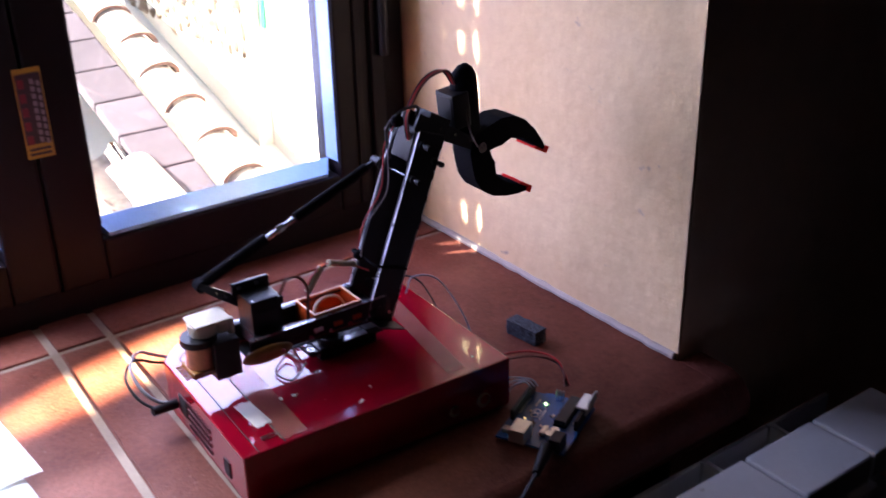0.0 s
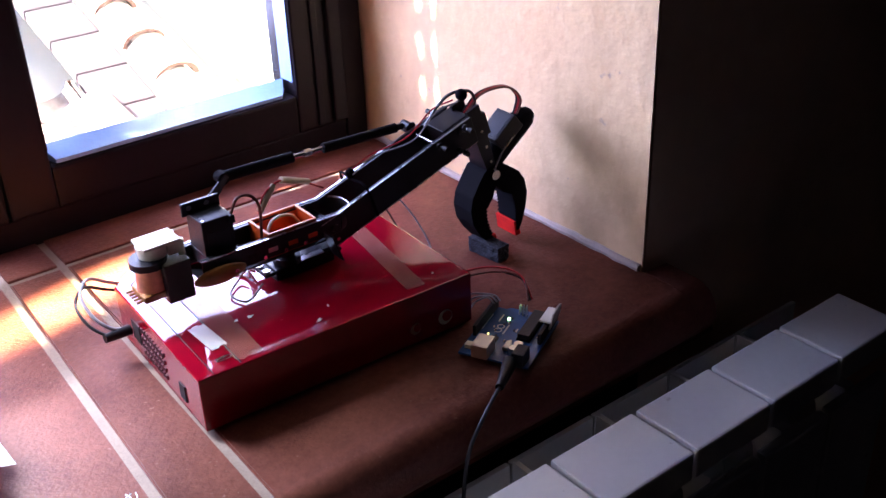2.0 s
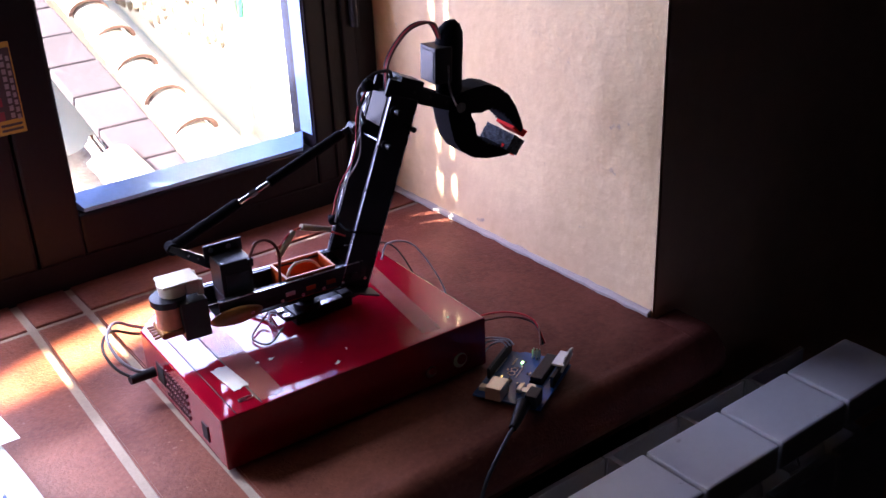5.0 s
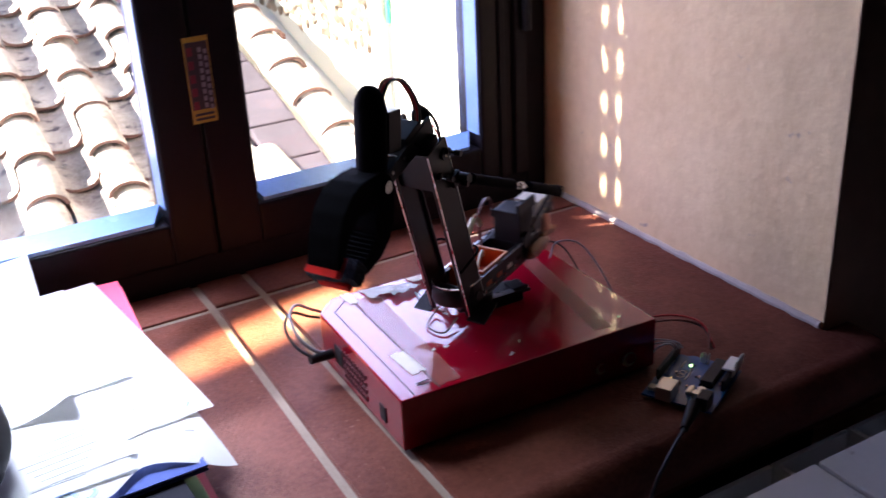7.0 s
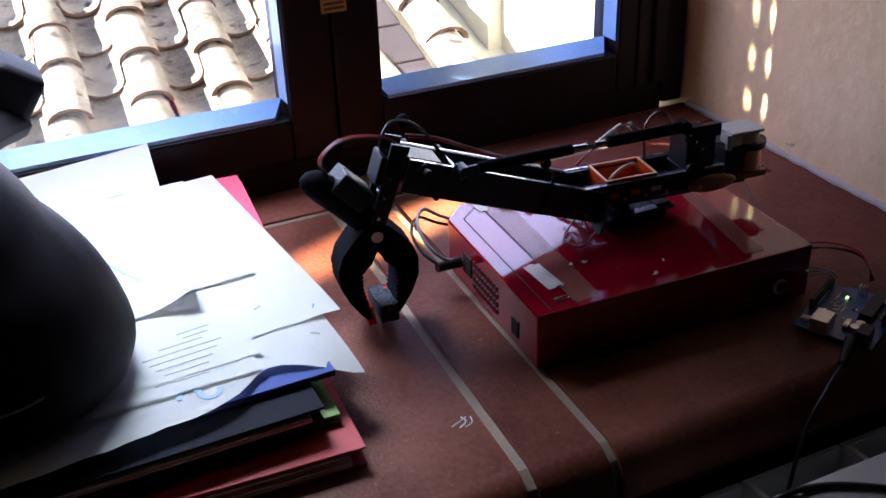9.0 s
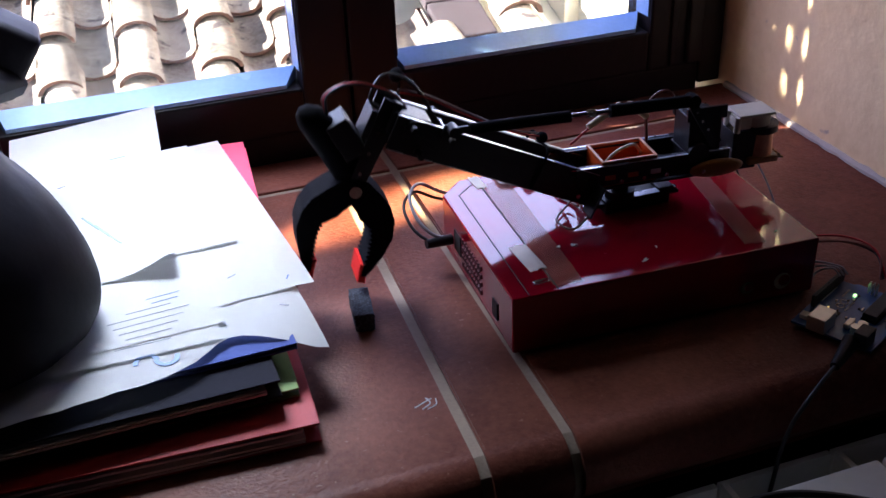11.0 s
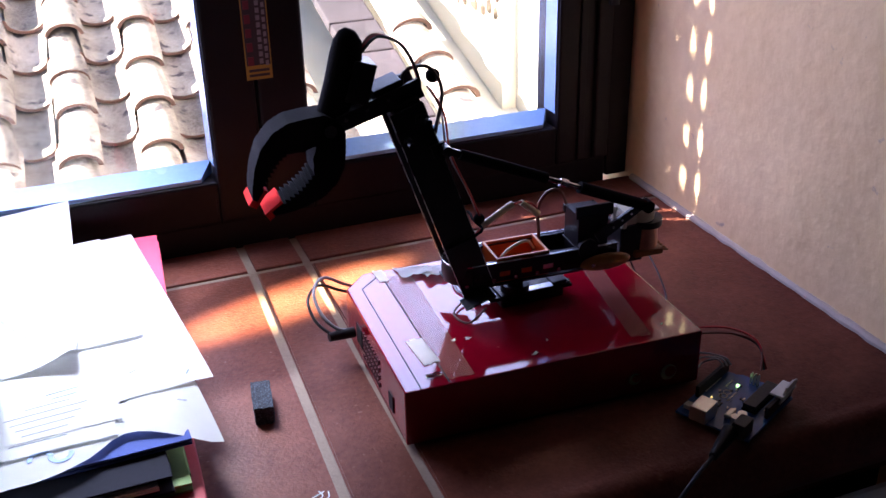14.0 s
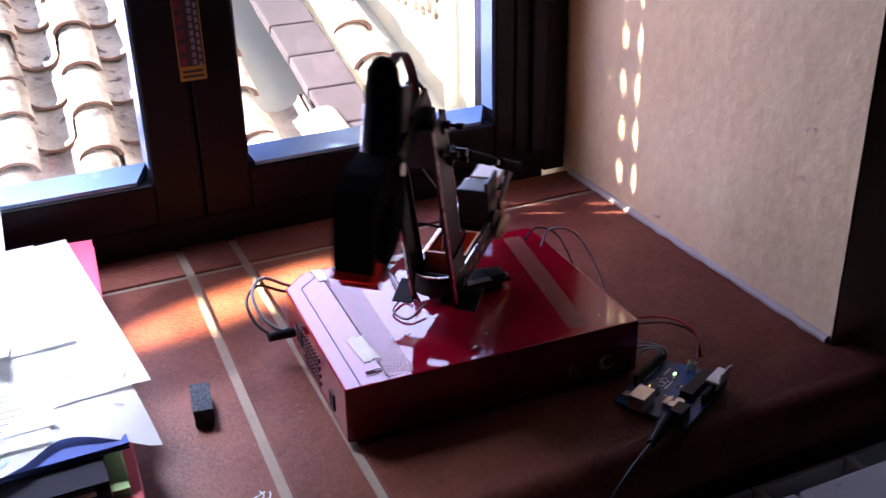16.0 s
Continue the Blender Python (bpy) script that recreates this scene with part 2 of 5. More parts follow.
def add_box(bm, c, s, bevel=0.0, m=None, seg=2):
    g = bmesh.ops.create_cube(bm, size=1.0, matrix=(m or Matrix()) @ Matrix.Translation(c) @ Matrix.Diagonal((*s, 1)))
    if bevel:
        es = list({e for v in g["verts"] for e in v.link_edges})
        bmesh.ops.bevel(bm, geom=es, offset=bevel, segments=seg, affect="EDGES", profile=0.6)
    return bm


def box(c, s, bevel=0.0, m=None, seg=2):
    return add_box(bmesh.new(), c, s, bevel, m, seg)


def add_cyl(bm, a, b, r, r2=None, seg=16, caps=True):
    a, b = Vector(a), Vector(b)
    d = b - a
    m = Matrix.Translation((a + b) / 2) @ d.to_track_quat("Z", "Y").to_matrix().to_4x4()
    bmesh.ops.create_cone(bm, cap_ends=caps, segments=seg, radius1=r, radius2=r if r2 is None else r2, depth=d.length, matrix=m)
    return bm


def cyl(a, b, r, r2=None, seg=16):
    return add_cyl(bmesh.new(), a, b, r, r2, seg)


def add_ball(bm, c, s, u=16, v=10):
    bmesh.ops.create_uvsphere(bm, u_segments=u, v_segments=v, radius=1.0, matrix=Matrix.Translation(c) @ Matrix.Diagonal((*s, 1)))
    return bm


def smooth_path(pts, n=8):
    """Catmull-Rom points through pts."""
    p = [Vector(q) for q in pts]
    p = [2 * p[0] - p[1], *p, 2 * p[-1] - p[-2]]
    out = []
    for i in range(1, len(p) - 2):
        for k in range(n):
            t = k / n
            out.append(0.5 * (2 * p[i] + (p[i + 1] - p[i - 1]) * t + (2 * p[i - 1] - 5 * p[i] + 4 * p[i + 1] - p[i + 2]) * t * t + (3 * p[i] - p[i - 1] - 3 * p[i + 1] + p[i + 2]) * t ** 3))
    return out + [p[-2]]


def add_tube(bm, pts, radii, seg=8, squash=None, side=None):
    """A tube along points; radii a number or one for each point; squash scales it along the vector side."""
    pts = [Vector(p) for p in pts]
    if not isinstance(radii, (list, tuple)):
        radii = [radii] * len(pts)
    ref = Vector(side) if side is not None else Vector((0.3, 0.2, 1)).normalized()
    rings = []
    for i, p in enumerate(pts):
        d = (pts[min(i + 1, len(pts) - 1)] - pts[max(i - 1, 0)]).normalized()
        a = (ref - d * ref.dot(d))
        a = a.normalized() if a.length > 1e-6 else d.orthogonal().normalized()
        b = d.cross(a)
        k = squash if squash else 1.0
        rings.append([bm.verts.new(p + a * (math.cos(2 * math.pi * j / seg) * radii[i] * k) + b * (math.sin(2 * math.pi * j / seg) * radii[i])) for j in range(seg)])
    for r0, r1 in zip(rings, rings[1:]):
        for j in range(seg):
            bm.faces.new((r0[j], r0[(j + 1) % seg], r1[(j + 1) % seg], r1[j]))
    bm.faces.new(rings[0][::-1])
    bm.faces.new(rings[-1])
    return bm


def tube(pts, r, seg=8, n=8):
    return add_tube(bmesh.new(), smooth_path(pts, n), r, seg)


def add_prism(bm, outline, axis, lo, hi, m=None):
    """Extrudes a closed 2D outline along axis x, y or z from lo to hi."""
    def at(p, h):
        q = {"x": (h, p[0], p[1]), "y": (p[0], h, p[1]), "z": (p[0], p[1], h)}[axis]
        return (m @ Vector(q)) if m is not None else q
    a = [bm.verts.new(at(p, lo)) for p in outline]
    b = [bm.verts.new(at(p, hi)) for p in outline]
    n = len(outline)
    for i in range(n):
        bm.faces.new((a[i], a[(i + 1) % n], b[(i + 1) % n], b[i]))
    bm.faces.new(a[::-1])
    bm.faces.new(b)
    bmesh.ops.recalc_face_normals(bm, faces=bm.faces)
    return bm


def prism(outline, axis, lo, hi, m=None):
    return add_prism(bmesh.new(), outline, axis, lo, hi, m)


def structure(ob, label, category=""):
    return tagged(ob, label, category, kind="structure")


# ---- the room and the window bay ----
X0, X1, Y_IN, Y_OUT, TOP = -0.148, 0.612, 0.536, 0.985, 1.08   # the window bay: its two cheeks, inner and outer wall faces, head
FLOOR_Z, CEIL_Z = -0.92, 1.65


def rough_cheek(x, face, name, label):
    """A slightly uneven plastered cheek of the bay, as a skin on the wall."""
    bm = bmesh.new()
    ny, nz = 46, 60
    grid = []
    for i in range(ny + 1):
        row = []
        for j in range(nz + 1):
            y = Y_IN + (0.985 - Y_IN) * i / ny
            z = -0.02 + (TOP + 0.02) * j / nz
            p = Vector((x * 3, y * 3, z * 3))
            d = 0.0035 * noise.noise(p * 2.2) + 0.0014 * noise.noise(p * 9)
            if i == 0:
                d = abs(d) * 0.2
            row.append(bm.verts.new((x + face * (0.003 + d), y, z)))
        grid.append(row)
    for i in range(ny):
        for j in range(nz):
            q = (grid[i][j], grid[i + 1][j], grid[i + 1][j + 1], grid[i][j + 1])
            bm.faces.new(q if face < 0 else q[::-1])
    return structure(part(name, bm, PLASTER, None, smooth=True), label, "wall")


def build_room():
    def wall(name, c, s, mat, label, cat="wall"):
        return structure(part(name, box(c, s), mat), label, cat)
    wall("wall_window_right", ((X1 + 1.75) / 2, (Y_IN + Y_OUT) / 2, (FLOOR_Z + CEIL_Z) / 2), (1.75 - X1, Y_OUT - Y_IN, CEIL_Z - FLOOR_Z), WINDOW_WALL, "thick plastered wall beside the window in deep shade")
    wall("wall_window_left", ((X0 - 1.3) / 2, (Y_IN + Y_OUT) / 2, (FLOOR_Z + CEIL_Z) / 2), (X0 + 1.3, Y_OUT - Y_IN, CEIL_Z - FLOOR_Z), WINDOW_WALL, "thick plastered wall beside the window in deep shade")
    # head and apron take the darkened room colour, unlike the sides
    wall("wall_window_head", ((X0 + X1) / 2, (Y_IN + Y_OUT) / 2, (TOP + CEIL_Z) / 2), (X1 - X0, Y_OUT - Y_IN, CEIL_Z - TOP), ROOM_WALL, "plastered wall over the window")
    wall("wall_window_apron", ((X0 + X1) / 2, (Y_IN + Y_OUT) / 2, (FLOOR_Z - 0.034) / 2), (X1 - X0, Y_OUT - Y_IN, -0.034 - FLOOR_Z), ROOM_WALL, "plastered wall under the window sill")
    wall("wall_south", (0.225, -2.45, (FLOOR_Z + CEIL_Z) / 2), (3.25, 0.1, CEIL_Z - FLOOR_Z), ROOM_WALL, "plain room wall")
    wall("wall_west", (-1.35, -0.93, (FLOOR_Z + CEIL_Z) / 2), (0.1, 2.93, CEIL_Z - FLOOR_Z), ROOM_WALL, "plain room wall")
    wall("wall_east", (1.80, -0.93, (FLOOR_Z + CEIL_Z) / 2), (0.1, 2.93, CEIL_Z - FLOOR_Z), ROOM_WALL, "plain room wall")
    wall("floor", (0.225, -0.95, FLOOR_Z - 0.05), (3.3, 3.1, 0.1), ROOM_FLOOR, "room floor, coloured dark to bounce little light", "floor")
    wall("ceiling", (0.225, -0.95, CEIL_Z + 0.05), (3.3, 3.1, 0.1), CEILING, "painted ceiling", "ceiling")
    rough_cheek(X1, -1, "wall_cheek_right", "uneven pinkish plastered window cheek with sun spots")
    rough_cheek(X0, 1, "wall_cheek_left", "uneven pinkish plastered window cheek")
    # the pale line of filler where the cheek meets the sill
    bm = bmesh.new()
    pts = [(X1 - 0.004 - 0.001 * noise.noise((0, i * 0.7, 0)), Y_IN + 0.002 + i * 0.0125, 0.002 + 0.001 * noise.noise((3, i * 0.9, 0))) for i in range(31)]
    add_tube(bm, pts, [0.0036 + 0.0014 * noise.noise((7, i * 0.8, 1)) for i in range(31)], 8)
    structure(part("trim_filler", bm, SEAL, None, smooth=True), "pale filler along the foot of the plaster", "trim")


def build_window():
    yf, yb = 0.919, 0.972
    frame = tagged(empty("window_1"), "dark brown wooden casement window, two leaves, shut", "window", kind="structure")
    def bar(name, x0, x1, z0, z1, y0, y1, mat=FRAME_WOOD, bevel=0.002, label=""):
        return part(name, box(((x0 + x1) / 2, (y0 + y1) / 2, (z0 + z1) / 2), (x1 - x0, y1 - y0, z1 - z0), bevel), mat, frame, label)
    H = TOP - 0.001
    # outer frame
    bar("frame_jamb", X0 + 0.004, X0 + 0.030, 0.004, H, yf + 0.004, yb)
    bar("frame_jamb", X1 - 0.030, X1 - 0.006, 0.004, H, yf + 0.004, yb)
    bar("frame_sill", X0 + 0.031, X1 - 0.031, -0.012, 0.0255, yf + 0.005, yb)
    bar("frame_head", X0 + 0.032, X1 - 0.032, H - 0.028, H, yf + 0.004, yb)
    for gx0, gx1, sx0, sx1 in ((-0.059, 0.189, -0.112, 0.2305), (0.275, 0.523, 0.2325, 0.578)):
        zb, zt = 0.066, H - 0.085
        bar("stile", sx0, gx0, 0.026, H - 0.032, yf, yb - 0.006, bevel=0.003)
        bar("stile", gx1, sx1, 0.026, H - 0.032, yf, yb - 0.006, bevel=0.003)
        bar("rail", gx0, gx1, 0.026, zb, yf + 0.0005, yb - 0.006, bevel=0.003)
        bar("rail", gx0, gx1, zt, H - 0.032, yf + 0.0005, yb - 0.006, bevel=0.003)
        # sloped glazing beads round the pane
        b0, b1 = yf + 0.004, 0.944
        bm = prism([(b0, zb + 0.0005), (b1, zb + 0.0005), (b1, zb + 0.013), (b0, zb + 0.004)], "x", gx0 + 0.0005, gx1 - 0.0005)
        for v in bm.verts:
            if v.co.y < b0 + 0.001:
                v.co.x += 0.006 if v.co.x < (gx0 + gx1) / 2 else -0.013
        part("glazing_bead", bm, BEAD_DAYLIT, frame, "glazing bead with blue daylight put into its colour")
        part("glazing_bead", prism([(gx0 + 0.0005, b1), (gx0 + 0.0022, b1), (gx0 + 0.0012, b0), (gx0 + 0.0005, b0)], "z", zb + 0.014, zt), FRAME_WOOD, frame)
        # right bead takes the daylit colour to show glare at the pane's edge
        part("glazing_bead", prism([(gx1 - 0.0005, b1), (gx1 - 0.0022, b1), (gx1 - 0.0012, b0), (gx1 - 0.0005, b0)][::-1], "z", zb + 0.014, zt), BEAD_DAYLIT, frame, "glazing bead with blue daylight put into its colour")
        pane = part("pane", box(((gx0 + gx1) / 2, 0.947, (zb + zt) / 2), (gx1 - gx0, 0.004, zt - zb)), GLASS, frame, "clear window pane")
        pane.visible_shadow = False
    bar("rebate", 0.2270, 0.2360, 0.026, H - 0.032, yf + 0.008, yb - 0.010)
    # moulding steps and hinges on the right-hand stile, cover strip where the leaves meet
    bar("moulding", 0.545, 0.552, 0.03, H - 0.04, yf - 0.003, yf - 0.0002, bevel=0.001)
    bar("moulding", 0.562, 0.5775, 0.03, H - 0.04, yf - 0.006, yf - 0.0002, bevel=0.002)
    for z in (0.215, 0.82):
        part("hinge", cyl((0.5735, yf - 0.011, z - 0.03), (0.5735, yf - 0.011, z + 0.03), 0.005), BLACK_METAL, frame, "dark steel hinge", smooth=True)
    return frame


def build_sticker():
    st = tagged(empty("warning_sticker", pose(0.2355, 0.9185, 0.193)), "narrow black and yellow printed sticker on the window frame", "sticker")
    w, h = 0.0225, 0.077
    part("backing", box((0, 0, 0), (w, 0.0006, h)), STICKER_YELLOW, st)
    part("print_panel", box((0, -0.0006, 0.004), (w - 0.0022, 0.0006, h - 0.017)), STICKER_BLACK, st, "dark printed panel")
    for i in range(5):
        part("red_letter_bar", box((-0.0065, -0.0011, 0.026 - i * 0.012), (0.005, 0.0005, 0.0075)), STICKER_RED, st)
    for i in range(9):
        part("text_bar", box((0.0025, -0.0011, 0.027 - i * 0.0062), (0.0032, 0.0005, 0.0042)), STICKER_TEXT, st)
        part("text_bar", box((0.0074, -0.0011, 0.025 - i * 0.0062), (0.0026, 0.0005, 0.0040)), STICKER_TEXT, st)
    for i in range(2):
        part("text_bar", box((0, -0.0005, -0.0305 - i * 0.0042), (w * 0.78, 0.0005, 0.0022)), STICKER_BLACK, st)


def build_sill():
    sill = tagged(empty("window_sill"), "terracotta tiled window sill with pale cement joints and a rounded nose", "window sill", kind="structure")
    YJ, NOSE = 0.866, 0.478
    part("mortar_bed", prism([(NOSE + 0.006, -0.040), (0.922, -0.040), (0.922, -0.0022), (NOSE + 0.022, -0.0022), (NOSE + 0.010, -0.008), (NOSE + 0.005, -0.018)], "x", X0 + 0.002, X1 - 0.002), GROUT, sill)
    part("mortar_bed", prism([(NOSE + 0.006, -0.040), (Y_IN - 0.001, -0.040), (Y_IN - 0.001, -0.0022), (NOSE + 0.022, -0.0022), (NOSE + 0.010, -0.008), (NOSE + 0.005, -0.018)], "x", X1, 0.632), GROUT, sill)
    def nose(y_end):
        prof = [(y_end, -0.038), (y_end, -0.0015), (y_end - 0.0015, 0.0)]
        for k in range(9):
            a = radians(90 + k * 22.5 / 2 * 1.6)
            prof.append((NOSE + 0.024 + 0.024 * math.cos(a) * 1.0, -0.024 + 0.024 * math.sin(a)))
        prof += [(NOSE + 0.002, -0.040)]
        return prof
    # each run: its two edges at the back joint, and how far they lean for each metre towards the window
    runs = [(X0 + 0.003, 0.0, -0.063, 0.03), (-0.056, 0.03, 0.1980, 0.041), (0.2052, 0.041, 0.2472, 0.0255), (0.2540, 0.0255, X1 - 0.003, 0.0)]
    for a, ka, b, kb in runs:
        bm = prism(nose(YJ - 0.0030), "x", 0.0, 1.0)
        for v in bm.verts:
            d = v.co.y - YJ
            v.co.x = a + ka * d if v.co.x < 0.5 else b + kb * d
        bmesh.ops.bevel(bm, geom=[e for e in bm.edges if abs(e.verts[0].co.z) < 0.0005 and abs(e.verts[1].co.z) < 0.0005], offset=0.0014, segments=2, affect="EDGES")
        part("tile", bm, CLAY, sill, smooth=True)
        part("tile", box(((a + b) / 2, (YJ + 0.0030 + 0.9225) / 2, -0.010), (b - a, 0.9225 - YJ - 0.0030, 0.020), 0.0012), CLAY, sill)
    part("tile", prism(nose(Y_IN - 0.002), "x", X1 - 0.0025, 0.634), CLAY, sill, smooth=True)


def build_radiator():
    rad = tagged(empty("radiator"), "white enamelled sectional radiator under the sill, in shade", "radiator")
    zt, pitch = -0.020, 0.0803
    for i in range(6):
        x = 0.2475 + i * pitch
        sec = part("section", box((x + pitch / 2, 0.4035, zt - 0.012), (pitch - 0.0034, 0.056, 0.024), 0.0020), RADIATOR, rad)
        bm = bmesh.new()
        add_box(bm, (x + pitch / 2, 0.381, zt - 0.30), (pitch - 0.004, 0.010, 0.50), 0.003)
        part("front_panel", bm, RADIATOR, sec)
        part("web", box((x + pitch / 2, 0.420, zt - 0.34), (0.012, 0.066, 0.58)), RADIATOR, sec)
        part("web", box((x + 0.004, 0.450, zt - 0.042), (0.004, 0.040, 0.032)), RADIATOR, sec)
        part("rear_rail", box((x + pitch / 2, 0.4705, zt - 0.042), (pitch - 0.002, 0.004, 0.030)), RADIATOR, sec)
        part("top_tube", cyl((x + 0.0015, 0.43, zt - 0.085), (x + pitch - 0.0015, 0.43, zt - 0.085), 0.022), RADIATOR, sec, smooth=True)
        part("foot_tube", cyl((x + 0.0015, 0.43, zt - 0.58), (x + pitch - 0.0015, 0.43, zt - 0.58), 0.022), RADIATOR, sec, smooth=True)
    for x in (0.29, 0.685):
        part("foot", box((x, 0.43, (FLOOR_Z + zt - 0.60) / 2), (0.02, 0.05, zt - 0.60 - FLOOR_Z)), RADIATOR, rad)


build_room()
build_window()
build_sill()
build_sticker()
build_radiator()


# ---- outside: the tiled roof next door, its verge, walls, and the open shutter ----
def barrel_tile(length, r0, r1, thick, up):
    """A half-round roof tile along y, wider at one end; up: cover (arched) or channel."""
    bm = bmesh.new()
    n = 8
    rows = []
    for y, r in ((0, r0), (length * 0.5, (r0 + r1) / 2), (length, r1)):
        row = []
        for rr in (r, r - thick):
            for k in range(n + 1):
                a = math.pi * k / n
                row.append(bm.verts.new((rr * math.cos(a), y, (rr * math.sin(a)) * 0.72 * up)))
        rows.append(row)
    m = n + 1
    for ra, rb in zip(rows, rows[1:]):
        for k in range(n):
            bm.faces.new((ra[k], ra[k + 1], rb[k + 1], rb[k]))
            bm.faces.new((ra[m + k + 1], ra[m + k], rb[m + k], rb[m + k + 1]))
    for row in (rows[0], rows[-1]):
        for k in range(n):
            bm.faces.new((row[k], row[m + k], row[m + k + 1], row[k + 1]))
    bmesh.ops.recalc_face_normals(bm, faces=bm.faces)
    return bm


ROOF_Y, ROOF_Z, SLOPE = 2.05, -0.61, math.atan(0.30)


def roof_pose(x, s, lift, yaw=0.0):
    return pose(x, ROOF_Y + s * math.cos(SLOPE), ROOF_Z + s * math.sin(SLOPE) + lift, math.degrees(SLOPE), 0, yaw)


def clay_rims(me):
    # the broken ends of the tiles show the red clay under the bleached skin
    me.materials.append(TILE_CLAY)
    for p in me.polygons:
        if abs(p.normal.y) > 0.8:
            p.material_index = 1


def build_roof():
    roof = tagged(empty("neighbouring_roof"), "sunlit roof of old terracotta barrel tiles below the window", "roof")
    bm = box((0, 2.4, -0.03), (5.6, 4.8, 0.05))
    ob = part("deck", bm, LIMEWASH, roof)
    ob.matrix_basis = roof_pose(-0.9, 0, -0.06)
    rnd = random.Random(4)
    cover = part("cover_tile", barrel_tile(0.27, 0.050, 0.042, 0.011, 1), ROOF_TILE, roof, smooth=True)
    channel = part("channel_tile", barrel_tile(0.27, 0.060, 0.070, 0.012, -1), ROOF_TILE, roof, smooth=True)
    cme, hme = cover.data, channel.data
    clay_rims(cme)
    clay_rims(hme)
    first = True
    turn = radians(2)
    for r in range(20):
        for c in range(22):
            xa, sa = 0.825 - c * 0.182 + 0.008 * rnd.uniform(-1, 1), -0.35 + r * 0.185 + 0.014 * rnd.uniform(-1, 1)
            x, s = 0.2 + (xa - 0.2) * math.cos(turn) + sa * math.sin(turn), sa * math.cos(turn) - (xa - 0.2) * math.sin(turn)
            if x > 0.84 or s < -0.12 or s > 2.8 or x < -1.7:
                continue
            yaw = rnd.uniform(-3, 3) - 2
            pa = roof_pose(x, s, 0.036 + 0.006 * rnd.uniform(-1, 1), yaw) @ pose(0, 0, 0, -4.0)
            pb = roof_pose(x - 0.091 * math.cos(turn), s + 0.0925 + 0.091 * math.sin(turn), 0.046, rnd.uniform(-2, 2) - 2) @ pose(0, 0, 0, -3.5)
            if first:
                cover.matrix_basis, channel.matrix_basis, first = pa, pb, False
            else:
                share("cover_tile", cme, pa, roof)
                share("channel_tile", hme, pb, roof)
    # the strip of flat pavers and the big verge tiles that run up the roof's edge
    pav = part("paver", box((0, 0.08, 0), (0.135, 0.156, 0.03), 0.005), PAVER, roof)
    big = part("verge_tile", barrel_tile(0.24, 0.061, 0.051, 0.013, 1), ROOF_TILE, roof, smooth=True)
    clay_rims(big.data)
    for r in range(20):
        pa = roof_pose(0.900 + 0.004 * rnd.uniform(-1, 1), -0.1 + r * 0.162, 0.022, rnd.uniform(-1, 1))
        pb = roof_pose(1.038 + 0.008 * rnd.uniform(-1, 1), -0.1 + r * 0.170, 0.050, rnd.uniform(-2, 2)) @ pose(0, 0, 0, -3.0)
        if r == 0:
            pav.matrix_basis, big.matrix_basis = pa, pb
        else:
            share("paver", pav.data, pa, roof)
            share("verge_tile", big.data, pb, roof)


